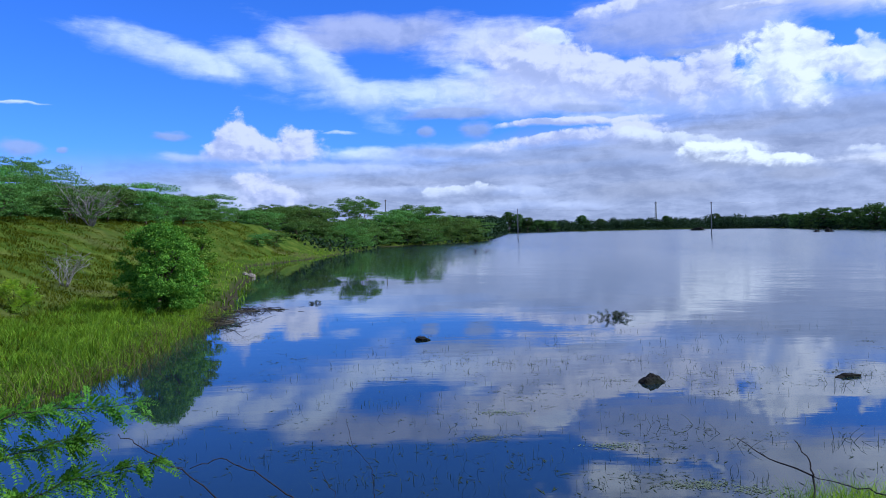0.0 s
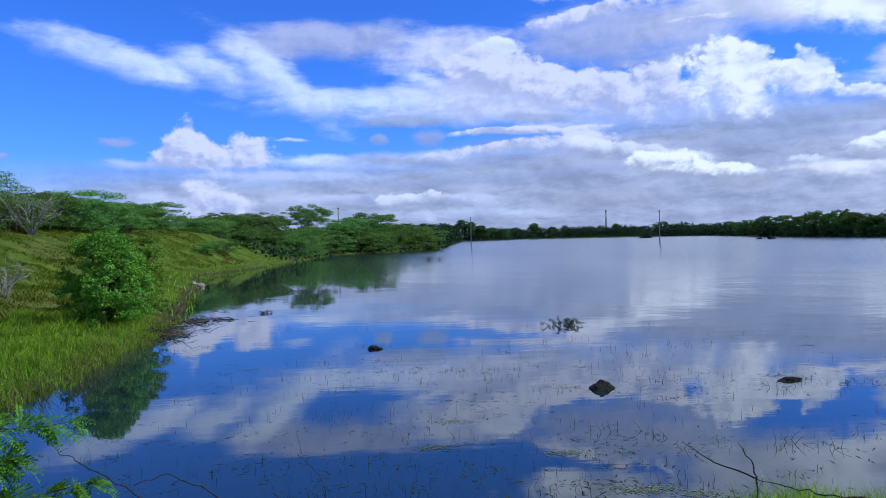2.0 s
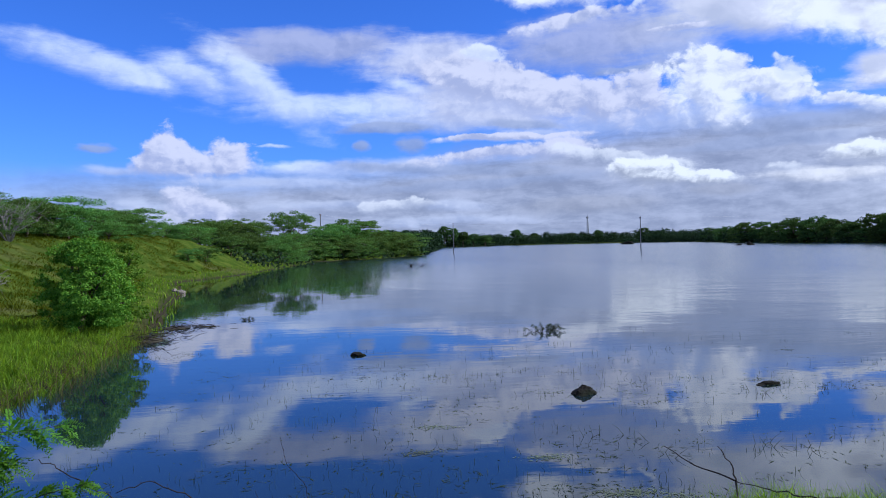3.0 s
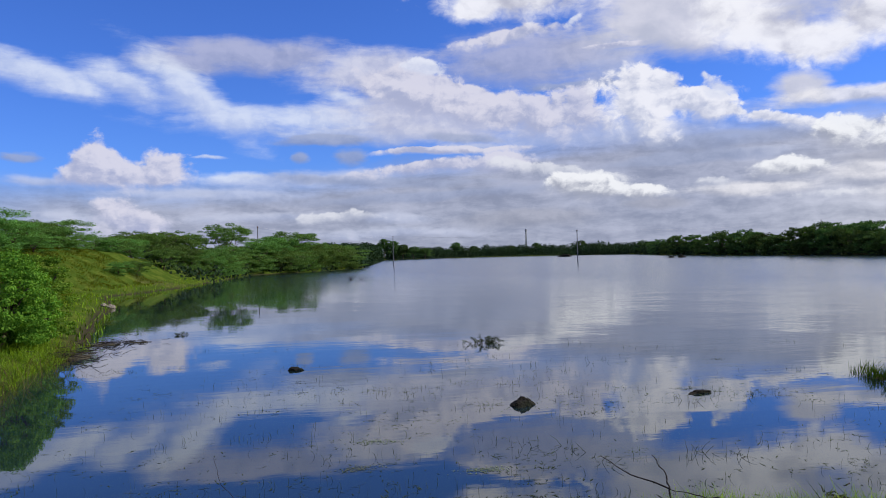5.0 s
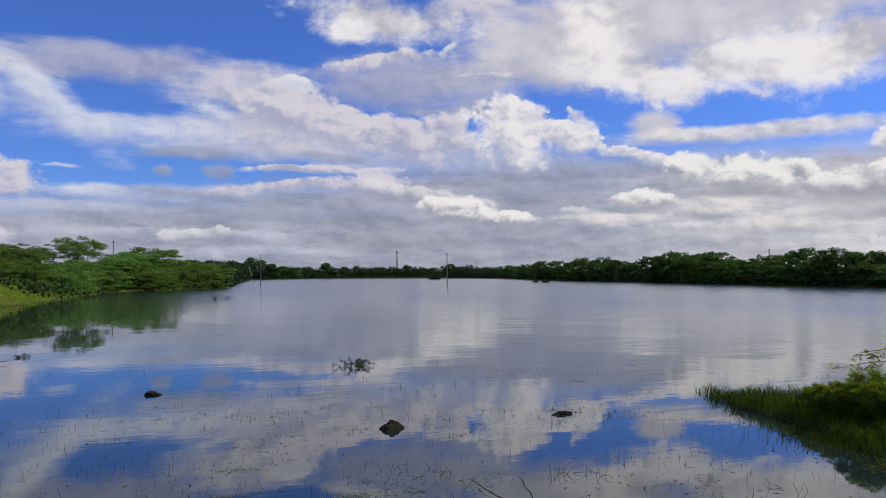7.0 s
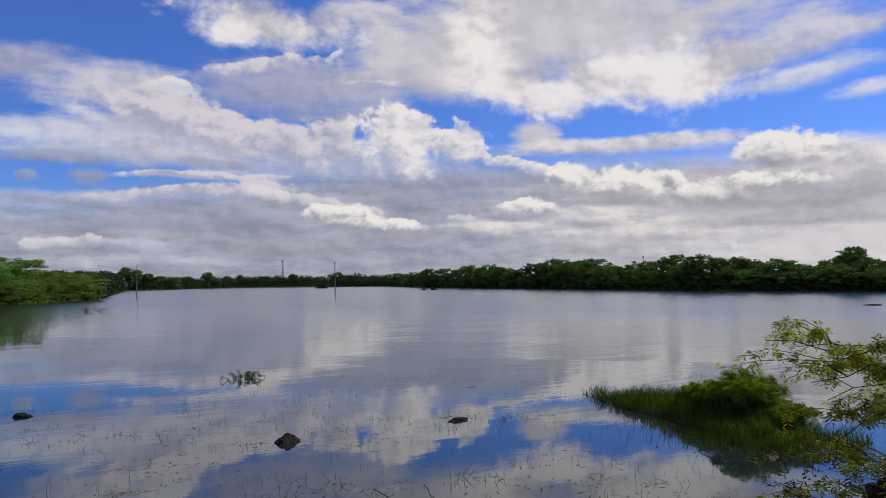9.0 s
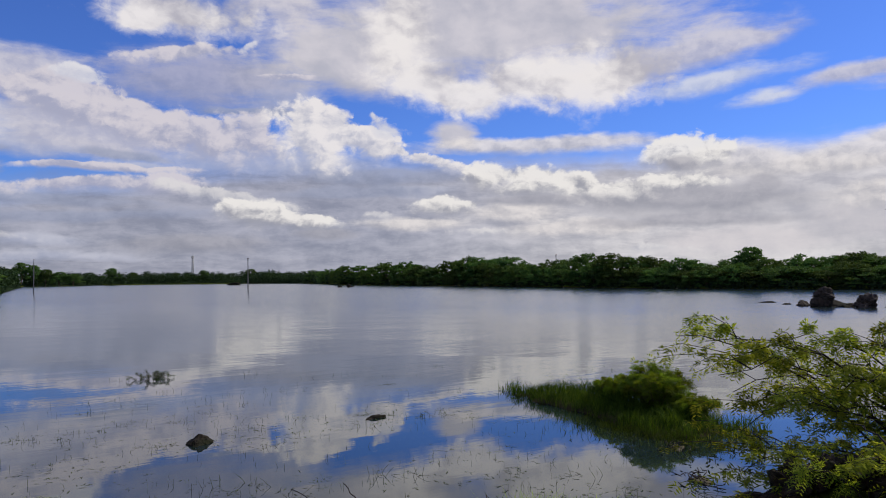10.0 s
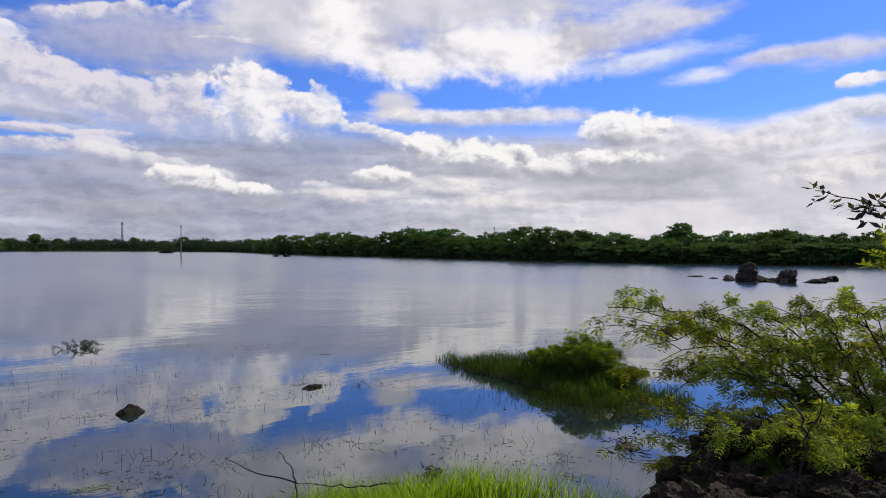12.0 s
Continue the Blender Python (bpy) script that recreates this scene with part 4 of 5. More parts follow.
# ---- overhead line and mast ----
def utility_pole(x, y, tall, turn, label):
    root = new("utility_pole")
    bm = bmesh.new()
    bmesh.ops.create_cube(bm, size=1.0)
    for v in bm.verts:
        w = 0.19 if v.co.z < 0 else 0.12
        v.co = Vector((v.co.x * 2 * w * 0.9, v.co.y * 2 * w * 0.7, tall if v.co.z > 0 else -1.5))
    bmesh.ops.bevel(bm, geom=bm.edges[:], offset=0.02, segments=1, affect="EDGES")
    me = bpy.data.meshes.new("shaft")
    bm.to_mesh(me)
    bm.free()
    me.materials.append(CONCRETE)
    part("shaft", me, root)
    for side in (-1, 1):
        arm = [(0, 0, tall - 0.75), (side * 0.28, 0, tall - 0.35), (side * 0.5, 0, tall + 0.12)]
        part("crossarm", tubes_mesh("crossarm", [(arm, [0.06, 0.06, 0.06])], STEEL, 4), root)
        ins = [(side * 0.5, 0, tall + 0.12), (side * 0.5, 0, tall + 0.2), (side * 0.5, 0, tall + 0.3), (side * 0.5, 0, tall + 0.36)]
        part("insulator", tubes_mesh("insulator", [(ins, [0.05, 0.09, 0.09, 0.04])], CERAMIC, 8), root)
    top = [(0, 0, tall - 0.05), (0, 0, tall + 0.25), (0, 0, tall + 0.4)]
    part("insulator", tubes_mesh("insulator", [(top, [0.04, 0.09, 0.04])], CERAMIC, 8), root)
    z = float(height(x, y))
    root.matrix_basis = pose(x, y, max(z, 0.0), 0, 0.8, turn)
    return tagged(root, label, "utility pole", "poles of the overhead line")


POLES = [(-9.2, 178.0, 8.3), (26.6, 208.0, 8.2), (75.4, 191.0, 8.45), (167.0, 210.5, 10.2), (171, 170, 8.6)]
for k, (x, y, tall) in enumerate(POLES):
    utility_pole(x, y, tall, 80 if k < 3 else 60, "concrete power pole standing in the lake" if k in (1, 2) else "concrete power pole behind the shore trees")


def wires():
    for (ax, ay, ah), (bx, by, bh) in zip(POLES[:3], POLES[1:4]):
        az_, bz_ = max(float(height(ax, ay)), 0) + ah + 0.3, max(float(height(bx, by)), 0) + bh + 0.3
        for off in (-0.5, 0.0, 0.5):
            pts = []
            for i in range(17):
                f = i / 16
                pts.append((ax + (bx - ax) * f, ay + (by - ay) * f + off, az_ + (bz_ - az_) * f - 1.1 * 4 * f * (1 - f)))
            ob = new("overhead_wire", tubes_mesh("overhead_wire", [(pts, [0.004] * 17)], CABLE, 4))
            tagged(ob, "thin slack wire strung between the poles", "wire", "wires of the overhead line")


wires()


def mast(x, y, tall):
    root = new("radio_mast")
    feet = [(math.cos(a), math.sin(a)) for a in (0.5, 0.5 + 2 * math.pi / 3, 0.5 + 4 * math.pi / 3)]

    def leg_at(k, f):
        w = 1.5 - 0.75 * f
        return Vector((feet[k][0] * w, feet[k][1] * w, tall * f))
    for k in range(3):
        part("leg", tubes_mesh("leg", [([leg_at(k, 0), leg_at(k, 1)], [0.42, 0.34])], STEEL, 5), root)
        n = (k + 1) % 3
        braces = []
        for i in range(14):
            a, b = i / 14, (i + 1) / 14
            braces.append(([leg_at(k, a), leg_at(n, b)], [0.1, 0.1]))
            braces.append(([leg_at(n, a), leg_at(k, b)], [0.1, 0.1]))
        part("bracing", tubes_mesh("bracing", braces, STEEL, 4), root)
        v, f = tube([leg_at(k, 0.9) + Vector((feet[k][0] * 0.5, feet[k][1] * 0.5, 0)), leg_at(k, 0.97) + Vector((feet[k][0] * 0.5, feet[k][1] * 0.5, 0))], [0.3, 0.3], 6)
        part("antenna", mesh_of("antenna", v, f, CONCRETE), root)
    part("spike", tubes_mesh("spike", [([(0, 0, tall), (0, 0, tall + 2.2)], [0.12, 0.06])], STEEL, 5), root)
    root.matrix_basis = pose(x, y, float(height(x, y)), 0, 0, 0)
    tagged(root, "slender steel lattice mast beyond the far wood", "radio mast")


mast(283.5, 893.6, 31.5)


# ---- feathery leaves close by ----
def feathers(bases, dirs, length, pairs, leaflet, rng, droop=0.3, broad_leaf=0.125):
    """Compound leaves: pairs of narrow leaflets along a drooping stalk."""
    n = len(bases)
    d = dirs + rng.normal(0, 0.35, (n, 3))
    d[:, 2] -= droop
    d = unit(d)
    s = unit(np.cross(d, np.array([[0, 0, 1.0]]) + rng.normal(0, 0.35, (n, 3))))
    up = np.cross(s, d)
    ln = length * rng.uniform(0.7, 1.25, n)
    quads = []
    for k in range(pairs):
        f = (k + 1) / pairs
        c = bases + d * (ln * f)[:, None] - np.array([[0, 0, 1.0]]) * (ln * 0.25 * f * f)[:, None]
        ll = leaflet * (1 - 0.45 * abs(f - 0.45)) * rng.uniform(0.8, 1.2, n)
        for side in (-1, 1):
            v = unit(s * side + d * 0.55 + up * rng.normal(0, 0.25, (n, 1)))
            w = unit(np.cross(v, up))
            mid = c + v * (ll * 0.5)[:, None]
            half = w * (ll * broad_leaf)[:, None]
            quads.append(np.stack([c, mid + half, c + v * ll[:, None], mid - half], 1))
    return np.concatenate(quads)


def leafy_branch(root, run, thick, n, length, pairs, leaflet, mat, rng, start=0.25, bark=BARK, droop=0.3, twigs=0, broad_leaf=0.125):
    """A branch as one part, its leaves as a part of it."""
    run = [np.array(p, float) for p in run]
    runs = [(run, np.linspace(thick, thick * 0.25, len(run)))]
    carriers = [(run, start)]
    span = np.linalg.norm(run[-1] - run[0])
    for _ in range(twigs):
        k = rng.randint(1, len(run) - 1)
        tip = run[k] + (run[-1] - run[0]) * np.array([1, 1, 0.2]) * rng.uniform(0.1, 0.25) + rng.normal(0, 0.09 * span, 3) * np.array([1, 1, 0.3])
        tw = arc(run[k], tip, 0.03 * span, 4, rng, 0.03)
        runs.append((tw, np.linspace(thick * 0.35, thick * 0.12, 5)))
        carriers.append((tw, 0.1))
    branch = part("branch", tubes_mesh("branch", runs, bark, 5), root)
    share = max(2, n // len(carriers))
    bases, dirs = [], []
    for path, first_at in carriers:
        pts = np.array(path)
        f = first_at + (1 - first_at) * rng.uniform(0, 1, share)
        pos = f * (len(pts) - 1)
        i = np.minimum(pos.astype(int), len(pts) - 2)
        bases.append(pts[i] + (pts[i + 1] - pts[i]) * (pos - i)[:, None])
        dirs.append(unit(pts[i + 1] - pts[i]) + rng.normal(0, 0.7, (share, 3)))
    bases, dirs = np.concatenate(bases), np.concatenate(dirs)
    part("foliage", quads_mesh("foliage", feathers(bases, dirs, length, pairs, leaflet, rng, droop, broad_leaf), mat), branch)
    return branch


def bent(start, crown, end, steps, rng, wobble=0.02):
    """Points of a limb that climbs towards the crown point and arches over to its end."""
    a, c, e = (np.array(p, float) for p in (start, crown, end))
    out = []
    for k in range(steps + 1):
        f = k / steps
        p = a * (1 - f) ** 2 + c * 2 * f * (1 - f) + e * f * f
        out.append(p + (rng.normal(0, wobble, 3) if 0 < k < steps else 0))
    return out


def near_bush():
    r = np.random.RandomState(91)
    root = new("thorn_bush")
    foot = np.array([6.7, 1.95, float(height(6.7, 1.95)) - 0.1])

    def limb(a, d, z, lift, n, twigs, thick=0.011, start=0.3):
        x, y = polar(a, d)
        end = np.array([x, y, z])
        base = foot + r.normal(0, 0.2, 3) * np.array([1, 1, 0])
        crown = base * 0.5 + end * 0.5
        crown[2] = z + lift
        leafy_branch(root, bent(base, crown, end, 11, r), thick, n, 0.055, 3, 0.058, LEAF_NEAR, r, start, TWIG, 0.8, twigs, 0.115)

    for k in range(40):                      # the spreading crown
        a = 57.5 + 26.0 * (k + r.uniform(0, 1)) / 40
        top = float(np.interp(a, [56, 60, 64, 70, 84], [1.75, 2.1, 2.28, 2.3, 2.35]))
        limb(a, r.uniform(5.6, 7.6), 1.0 + (top - 1.0) * r.uniform(0.1, 1) ** 0.6, r.uniform(0.15, 0.5), 220, 10)
    # long arching sprays that reach out over the water
    for a, d, z, lift in ((53.4, 6.5, 2.33, 0.1), (55.4, 6.6, 2.28, 0.35), (56.2, 6.2, 2.05, 0.5), (57.2, 6.7, 1.85, 0.7), (57.6, 6.3, 1.6, 0.8), (58.2, 6.0, 2.25, 0.3), (60.5, 6.4, 2.3, 0.25), (57.0, 6.2, 1.25, 0.8), (59.0, 5.8, 1.2, 0.9)):
        limb(a, d, z, lift, 300, 9, 0.012, 0.3)
    for a, d, z in ((66.0, 6.6, 2.36), (69.5, 6.4, 2.4), (72.5, 6.7, 2.42), (75.0, 6.3, 2.45), (77.5, 6.6, 2.45)):
        limb(a, d, z, 0.2, 230, 10)
    # low sprays hanging over the rocks
    for a, d, z in ((58.2, 5.6, 1.35), (59.8, 5.3, 1.25), (61.5, 5.4, 1.5), (64.0, 5.2, 1.45), (66.5, 5.0, 1.55), (69.0, 5.2, 1.5)):
        limb(a, d, z, r.uniform(0.4, 0.7), 240, 8, 0.009, 0.35)
    for k in range(7):
        end = foot + np.array([r.uniform(-0.6, 0.9), r.uniform(-0.8, 0.8), r.uniform(0.8, 1.2)])
        part("stem", tubes_mesh("stem", [(arc(foot, end, 0.1, 6, r, 0.03), np.linspace(0.03, 0.008, 7))], BARK, 6), root)
    tagged(root, "sprawling feathery thorn bush on the rocky bank", "bush")


near_bush()


def small_plant(name, label, foot, sprays, n, length, pairs, leaflet, mat, seed, thick=0.006, droop=0.15, twigs=2, broad_leaf=0.125):
    r = np.random.RandomState(seed)
    root = new(name)
    for run in sprays:
        pts = [np.array(foot, float)] + [np.array(p, float) for p in run]
        fine = []
        for a, b in zip(pts[:-1], pts[1:]):
            for k in range(4):
                fine.append(a + (b - a) * k / 4 + r.normal(0, 0.006, 3))
        fine.append(pts[-1])
        leafy_branch(root, fine, thick, n, length, pairs, leaflet, mat, r, 0.4, TWIG, droop, twigs, broad_leaf)
    return tagged(root, label, "plant")


small_plant("sapling", "green feathery sapling beside the path", (-1.7, 1.5, 1.2), [
    [(-1.05, 1.93, 2.26), (-0.86, 2.04, 2.32), (-0.63, 2.15, 2.31)],
    [(-1.1, 1.93, 2.1), (-0.87, 2.04, 2.22), (-0.75, 2.09, 2.23)],
    [(-1.0, 1.97, 2.05), (-0.8, 2.07, 2.11), (-0.58, 2.17, 2.13)],
    [(-1.15, 1.9, 2.2), (-1.0, 1.98, 2.26)],
    [(-1.1, 1.95, 2.0), (-0.9, 2.02, 2.06)]], 90, 0.07, 12, 0.017, LEAF_FRESH, 7, 0.004, 0.05, 0, 0.2)
small_plant("thorn_branch", "thorny branch with dusty grey-green leaves", (2.3, 0.15, 2.6), [
    [(1.75, 0.36, 2.85), (1.625, 0.53, 2.91), (1.595, 0.60, 2.928), (1.565, 0.685, 2.955)]], 20, 0.03, 2, 0.036, LEAF_GREY, 8, 0.0035, 0.15, 0, 0.15)
small_plant("sapling", "fresh yellow-green sapling close to the path", (1.05, -0.15, 1.15), [
    [(0.95, 0.2, 2.66), (0.92, 0.28, 2.8), (0.89, 0.33, 2.82)],
    [(0.99, 0.15, 2.7), (0.925, 0.27, 2.86)],
    [(1.0, 0.14, 2.6), (0.9, 0.29, 2.75)]], 22, 0.06, 11, 0.016, LEAF_NEAR, 9, 0.003, 0.1, 0, 0.16)


def bare_branch(label, runs, thick):
    root = new("bare_branch")
    r = np.random.RandomState(len(runs))
    for run in runs:
        fine = []
        for a, b in zip(run[:-1], run[1:]):
            for k in range(5):
                fine.append(np.array(a) + (np.array(b) - np.array(a)) * k / 5 + r.normal(0, 0.008, 3))
        fine.append(np.array(run[-1]))
        thorns = [(fine, np.linspace(thick, thick * 0.4, len(fine)))]
        for p in fine[2:-1:2]:
            thorns.append(([p, p + r.normal(0, 0.02, 3)], [thick * 0.3, thick * 0.1]))
        part("twig", tubes_mesh("twig", thorns, TWIG, 5), root)
    return tagged(root, label, "branch")


yx, yy = polar(-28.6, 26.0)
yz = float(height(yx, yy))
small_plant("weed", "bright yellow-green weed on the grassy slope", (yx, yy, yz - 0.05), [
    [(yx + 0.25, yy, yz + 0.5), (yx + 0.5, yy, yz + 0.75)], [(yx - 0.2, yy, yz + 0.55), (yx - 0.45, yy + 0.1, yz + 0.8)],
    [(yx, yy, yz + 0.6), (yx + 0.05, yy - 0.1, yz + 1.0)], [(yx + 0.3, yy, yz + 0.3), (yx + 0.7, yy - 0.1, yz + 0.4)]], 40, 0.25, 4, 0.16, LEAF_YOUNG, 19, 0.012, 0.1, 1)


bare_branch("bare forked thorn branch over the water", [
    [(4.3, 5.6, 0.6), (3.98, 5.82, 0.56), (3.88, 6.25, 0.49), (3.67, 6.49, 0.5)],
    [(3.67, 6.49, 0.5), (3.52, 7.03, 0.51), (3.41, 7.52, 0.57)],
    [(3.67, 6.49, 0.5), (3.7, 6.59, 0.62), (3.67, 6.83, 0.74)],
    [(3.67, 6.49, 0.5), (3.58, 6.28, 0.36), (3.5, 6.0, 0.1)]], 0.009)
bare_branch("bare arching thorn shoots over the water", [
    [(-1.3, 5.0, 0.1), (-1.68, 6.54, 0.45), (-1.97, 6.45, 0.75), (-2.27, 6.34, 0.99), (-2.43, 6.27, 1.12)],
    [(-0.7, 5.0, 0.1), (-1.04, 6.69, 0.37), (-1.37, 6.62, 0.65), (-1.65, 6.55, 0.8), (-1.9, 6.47, 0.74)],
    [(-1.5, 6.2, 0.38), (-1.3, 6.4, 0.42), (-1.05, 6.6, 0.38)]], 0.008)
bare_branch("thin bare shoot over the water", [
    [(-0.1, 5.0, 0.0), (-0.3, 6.79, 0.32), (-0.32, 6.79, 0.59), (-0.49, 6.77, 0.81), (-0.55, 6.77, 1.05)],
    [(-0.4, 5.2, 0.0), (-0.66, 6.75, 0.34), (-0.78, 6.74, 0.6)]], 0.004)
bare_branch("pale upright stem in front of the bush", [
    [(3.82, 1.75, 1.1), (3.85, 1.71, 1.53), (3.87, 1.65, 1.86), (3.91, 1.55, 2.13)],
    [(3.87, 1.65, 1.86), (3.95, 1.75, 2.0), (4.0, 1.9, 2.05)]], 0.008)
for x, y, wide, seed in ((6.4, 91.0, 2.2, 5), (7.6, 90.6, 1.7, 6)):
    snag = bare_bush(x, y, wide, seed, "fallen dead branches lying in the lake", TWIG, 9, True)
    snag.scale = (1, 1, 0.3)
for a, d, s in ((-9.6, 98, 0.75), (-7.9, 112, 0.9), (-12.6, 80, 0.4), (-11.4, 84, 0.45), (-6.2, 124, 0.8)):
    plant(shore_kinds, int(d), *polar(a, d), 31 * d, s * 1.15, s)


# ---- things afloat ----
def drowned_shrub(x, y, wide, tall, seed, label, leaves=420):
    r = np.random.RandomState(seed)
    root = new("drowned_shrub")
    for k in range(18):
        a, f = r.uniform(0, 6.3), r.uniform(0.1, 1)
        end = np.array([math.cos(a) * wide * f, math.sin(a) * wide * f, tall * (1.05 - 0.75 * f) * r.uniform(0.6, 1.1)])
        start = np.array([end[0] * 0.3 + r.normal(0, 0.05), end[1] * 0.3 + r.normal(0, 0.05), -0.1])
        leafy_branch(root, arc(start, end, tall * 0.15, 5, r, 0.04), 0.008, leaves // 18, 0.09, 3, 0.055, WATER_WEED, r, 0.25, TWIG, -0.1, 1, 0.1)
    root.matrix_basis = pose(x, y, 0)
    return tagged(root, label, "shrub")


drowned_shrub(5.85, 22.4, 0.74, 0.28, 4, "small leafy shrub standing in the open water")
drowned_shrub(-4.2, 29.2, 0.3, 0.14, 5, "floating clump of dark weed with green sprigs", 120)


def raft(x, y, long, wide, tall, turn, seed, label, n=260):
    r = np.random.RandomState(seed)
    runs = []
    for _ in range(n // 4):
        c = r.normal(0, 0.35, 3) * np.array([long, wide, 0]) + np.array([0, 0, abs(r.normal(0, tall * 0.5))])
        d = unit(r.normal(0, 1, 3) * np.array([1.6, 0.8, 0.25])) * long * r.uniform(0.08, 0.2)
        runs.append(([c - d, c + r.normal(0, 0.02, 3), c + d], [0.006, 0.008, 0.004]))
    root = new("reed_raft")
    tagged(part("reed_tangle", tubes_mesh("reed_tangle", runs, TWIG, 4), root), kind="stuff")
    part("mat", rock_mesh("mat", (long * 0.45, wide * 0.45, tall * 0.4), seed, MUD, 2), root)
    root.matrix_basis = pose(x, y, 0.0, 0, 0, turn)
    return tagged(root, label, "debris")


raft(-6.4, 27.0, 1.6, 0.9, 0.16, 10, 1, "dark heap of rotting reeds at the water's edge")
raft(-5.4, 27.3, 0.9, 0.2, 0.1, -5, 2, "thin drift of dead stalks on the water", 80)
raft(-6.3, 23.4, 1.6, 1.0, 0.3, 60, 3, "tangle of dark twigs under the bush", 420)
raft(5.94, 7.05, 0.34, 0.22, 0.14, 20, 4, "small dark tangle of roots in the water", 120)
raft(10.3, 7.6, 0.5, 0.35, 0.1, 30, 5, "dark rotting weed beside the spit", 120)
raft(8.9, 6.2, 0.6, 0.4, 0.1, 70, 6, "dark rotting weed in the shallow water", 150)


def water_weed():
    """Thin shoots standing in the shallows, in loose drifts, with small floating leaves."""
    r = np.random.RandomState(33)
    stand, lie = [], []
    for k in range(430):
        a, d = r.uniform(-20, 54), 8.0 + 16.0 * r.uniform(0, 1) ** 1.25
        if r.uniform() < 0.3 or (d > 17 and r.uniform() < 0.45):
            continue
        x, y = polar(a, d)
        n = r.randint(3, 16)
        wide = r.uniform(0.15, 0.9)
        p = np.stack([x + r.normal(0, wide, n), y + r.normal(0, wide * 0.5, n), np.zeros(n)], 1)
        (stand if r.uniform() < 0.62 else lie).append(p)
        if r.uniform() < 0.3:
            lie.append(p + r.normal(0, 0.1, p.shape) * np.array([1, 1, 0]))
    # denser drifts off the near bank and round the two rocks
    for k in range(44):
        if k % 3 == 1:
            x, y = polar(r.uniform(16, 50), r.uniform(7.6, 11.0))
        else:
            x, y = r.uniform(4.3, 10.0), r.normal(13.0, 0.7)
        n = r.randint(4, 14)
        wide = r.uniform(0.1, 0.5)
        p = np.stack([x + r.normal(0, wide, n), y + r.normal(0, wide * 0.4, n), np.zeros(n)], 1)
        lie.append(p)
        if k % 2:
            stand.append(p[::2])
    stand = np.concatenate(stand)
    stand = stand[height(stand[:, 0], stand[:, 1]) < -0.02]
    tagged(new("water_shoots", quads_mesh("water_shoots", blades(stand, 0.09, 0.0055, r, 0.8), WATER_WEED)), "thin green shoots standing in the shallow water", "water plants", kind="stuff")
    lie = np.repeat(np.concatenate(lie), 2, 0) + r.normal(0, 0.06, (2 * sum(len(q) for q in lie), 3)) * np.array([1, 1, 0])
    lie[:, 2] = 0.004
    n = len(lie)
    ang = r.uniform(0, 6.3, n)
    d = np.stack([np.cos(ang), np.sin(ang), np.zeros(n)], 1)
    s = np.stack([-d[:, 1], d[:, 0], np.zeros(n)], 1)
    ln, wd = r.uniform(0.015, 0.09, n)[:, None] * r.uniform(0.5, 1.2, n)[:, None], r.uniform(0.003, 0.009, n)[:, None]
    q = np.stack([lie - d * ln, lie + s * wd, lie + d * ln, lie - s * wd], 1)
    tagged(new("floating_leaves", quads_mesh("floating_leaves", q, WATER_WEED)), "small leaves floating on the water", "water plants", kind="stuff")


water_weed()


def algae_mats():
    """Pale mats of fine weed lying on the water."""
    r = np.random.RandomState(36)
    for x, y in [(1.3, 11.09), (0.97, 9.75), (2.55, 9.24), (2.98, 7.8), (3.18, 7.76), (3.58, 7.56)]:
        n = 190
        p = np.stack([r.normal(0, 0.16, n), r.normal(0, 0.07, n), r.uniform(0.003, 0.008, n)], 1)
        a = r.uniform(0, 6.3, n)
        d = np.stack([np.cos(a), np.sin(a), np.zeros(n)], 1) * r.uniform(0.008, 0.026, n)[:, None]
        w = np.stack([-d[:, 1], d[:, 0], d[:, 2]], 1) * 0.45
        ob = new("algae_mat", quads_mesh("algae_mat", np.stack([p - d, p + w, p + d, p - w], 1), ALGAE))
        ob.matrix_basis = pose(x, y, 0, 0, 0, r.uniform(-15, 15))
        tagged(ob, "pale green mat of fine weed on the water", "water plants", kind="stuff")


algae_mats()


def stem_tangle(x, y, wide, n, seed):
    """Thin bent stems of a drowned plant, some arching back into the water."""
    r = np.random.RandomState(seed)
    root = new("drowned_plant")
    for _ in range(n):
        a = np.array([r.normal(0, wide * 0.5), r.normal(0, wide * 0.5), -0.03])
        b = a + np.array([r.normal(0, wide * 0.4), r.normal(0, wide * 0.4), r.choice([0.04, 0.07, 0.16])])
        part("stem", tubes_mesh("stem", [(arc(a, b, r.uniform(0.0, 0.03), 4, r, 0.02), np.linspace(0.0035, 0.0015, 5))], WATER_WEED, 4), root)
    root.matrix_basis = pose(x, y, 0)
    tagged(root, "thin bent stems of a drowned plant", "water plant", "drowned plants off the near bank")


for k, (x, y) in enumerate([(5.58, 9.25), (4.09, 9.03), (3.36, 10.12), (3.93, 9.87), (6.06, 8.95), (7.29, 12.27), (7.86, 7.35), (8.38, 5.79)]):
    stem_tangle(x, y, 0.28, 11, 500 + k)


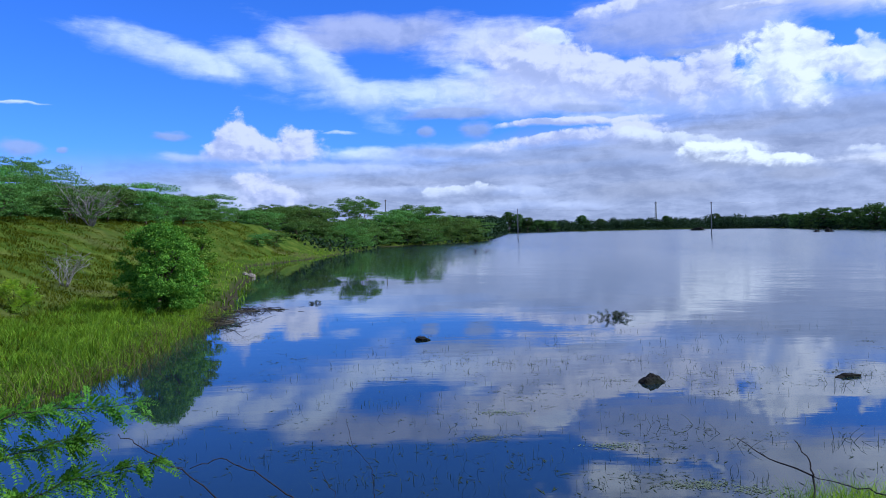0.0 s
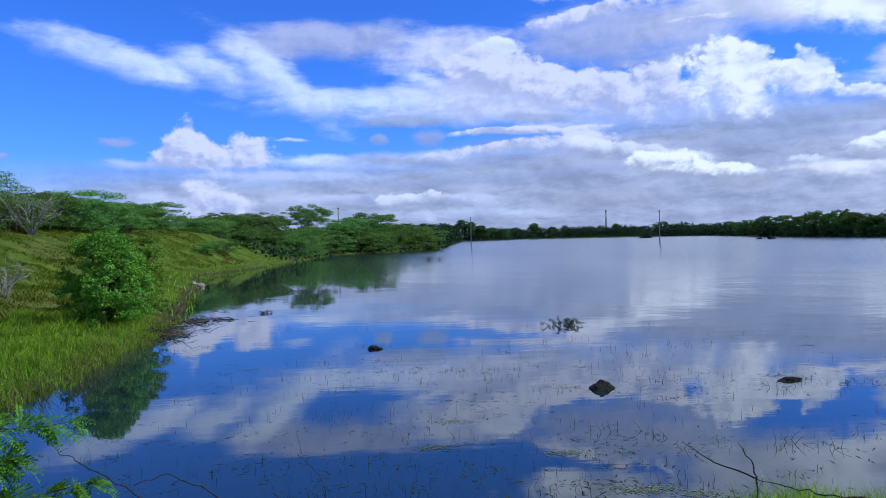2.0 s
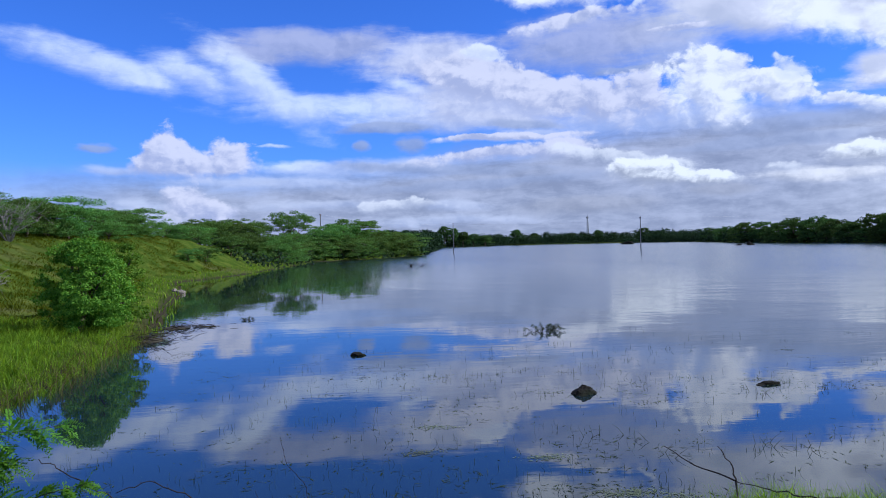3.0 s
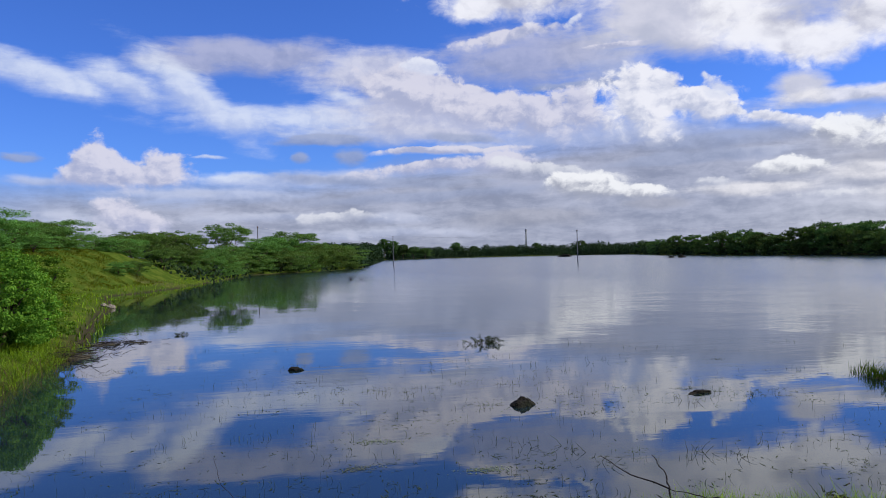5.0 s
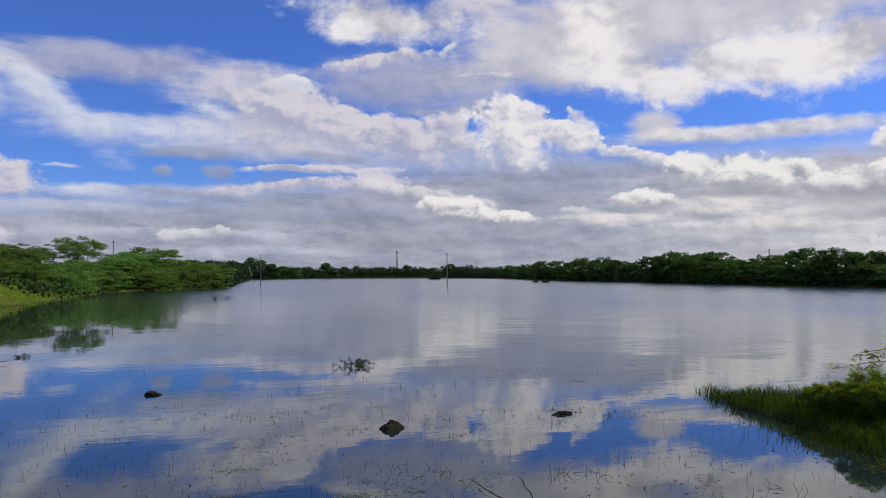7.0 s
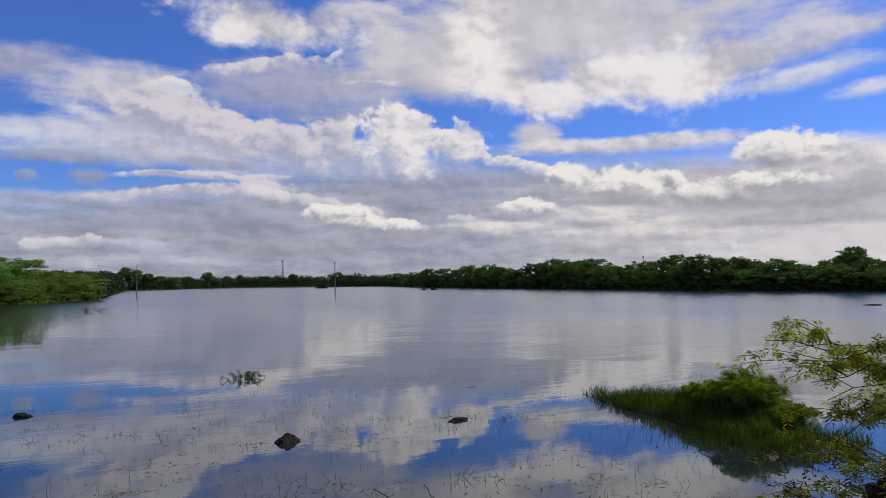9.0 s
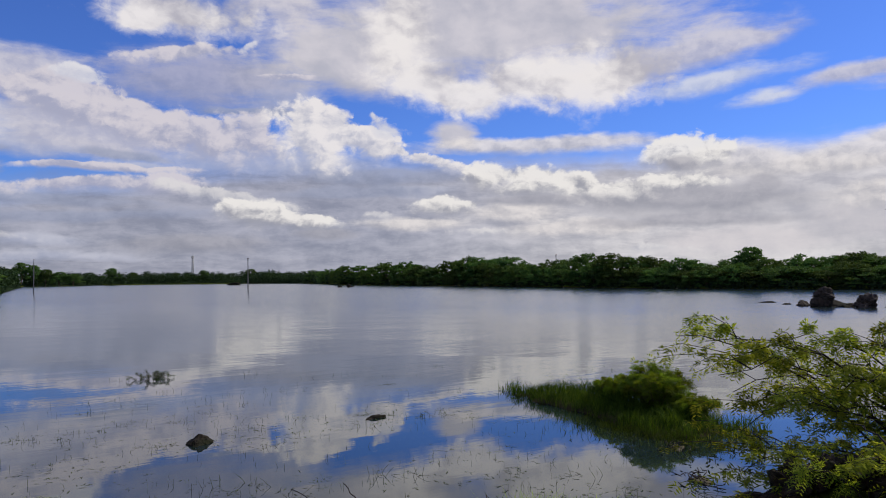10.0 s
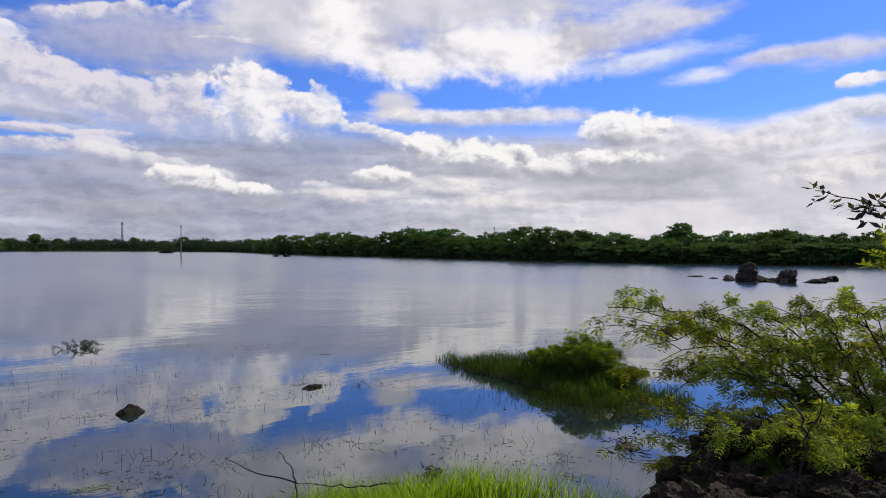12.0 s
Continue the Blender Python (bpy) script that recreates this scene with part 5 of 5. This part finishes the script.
def marsh():
    """Weed and grass in the shallows between the spit and the bush."""
    r = np.random.RandomState(44)
    p = np.stack([r.normal(11.0, 0.42, 2400), r.normal(8.7, 0.75, 2400), np.zeros(2400)], 1)
    tagged(new("marsh_grass", quads_mesh("marsh_grass", blades(p, 0.13, 0.01, r, 1.2), SEDGE)), "thin marsh grass in the shallows by the spit", "grass", kind="stuff")
    q = np.stack([r.normal(10.5, 0.5, 260), r.normal(7.5, 0.8, 260), np.abs(r.normal(0.02, 0.03, 260))], 1)
    tagged(new("marsh_weed", quads_mesh("marsh_weed", leaf_cards(q, 0.08, 0.03, r), WATER_WEED)), "dark leafy weed in the shallows by the spit", "water plants", kind="stuff")


marsh()


def sprig_bush(x, y, wide, tall, n, seed, label):
    """A low rounded bush of many upright leafy sprigs."""
    r = np.random.RandomState(seed)
    root = new("low_bush")
    for k in range(n):
        a, f = 2.4 * k, math.sqrt((k + 0.5) / n)
        out = np.array([math.cos(a), math.sin(a)]) * f * wide
        lift = tall * math.sqrt(max(0.05, 1 - 0.9 * f * f)) * r.uniform(0.78, 1.1)
        foot = np.array([out[0] * 0.35, out[1] * 0.35, -0.05])
        leafy_branch(root, arc(foot, (out[0], out[1], lift), 0.04 + 0.12 * f, 6, r, 0.03), 0.008, 80, 0.10, 4, 0.06, LEAF_OLIVE, r, 0.1, BARK, -0.35, 4, 0.10)
    root.matrix_basis = pose(x, y, float(height(x, y)))
    return tagged(root, label, "bush")


sprig_bush(12.25, 9.5, 0.8, 0.72, 54, 410, "rounded yellow-green bush on the grassy spit")
sprig_bush(12.15, 8.6, 0.5, 0.38, 26, 411, "small spiky bush beside the rounded one")
sprig_bush(12.35, 10.6, 0.6, 0.38, 26, 412, "low spiky green plant in the spit's grass")


def bank_sprays():
    """Low feathery growth over the rocks of the near bank."""
    r = np.random.RandomState(97)
    for k in range(5):
        a, d = 63.5 + k * 2.2 + r.uniform(-0.6, 0.6), r.uniform(4.9, 5.5)
        x, y = polar(a, d)
        foot = np.array([x, y, float(height(x, y)) - 0.05])
        root = new("low_plant")
        for _ in range(6):
            ang = r.uniform(0, 6.3)
            end = foot + np.array([math.cos(ang) * 0.4, math.sin(ang) * 0.4, r.uniform(0.08, 0.24)])
            leafy_branch(root, arc(foot, end, 0.12, 5, r, 0.03), 0.006, 34, 0.09, 5, 0.035, LEAF_NEAR, r, 0.3, TWIG, 0.2, 2)
        tagged(root, "low feathery yellow-green plant among the bank rocks", "plant", "plants among the rocks")


bank_sprays()
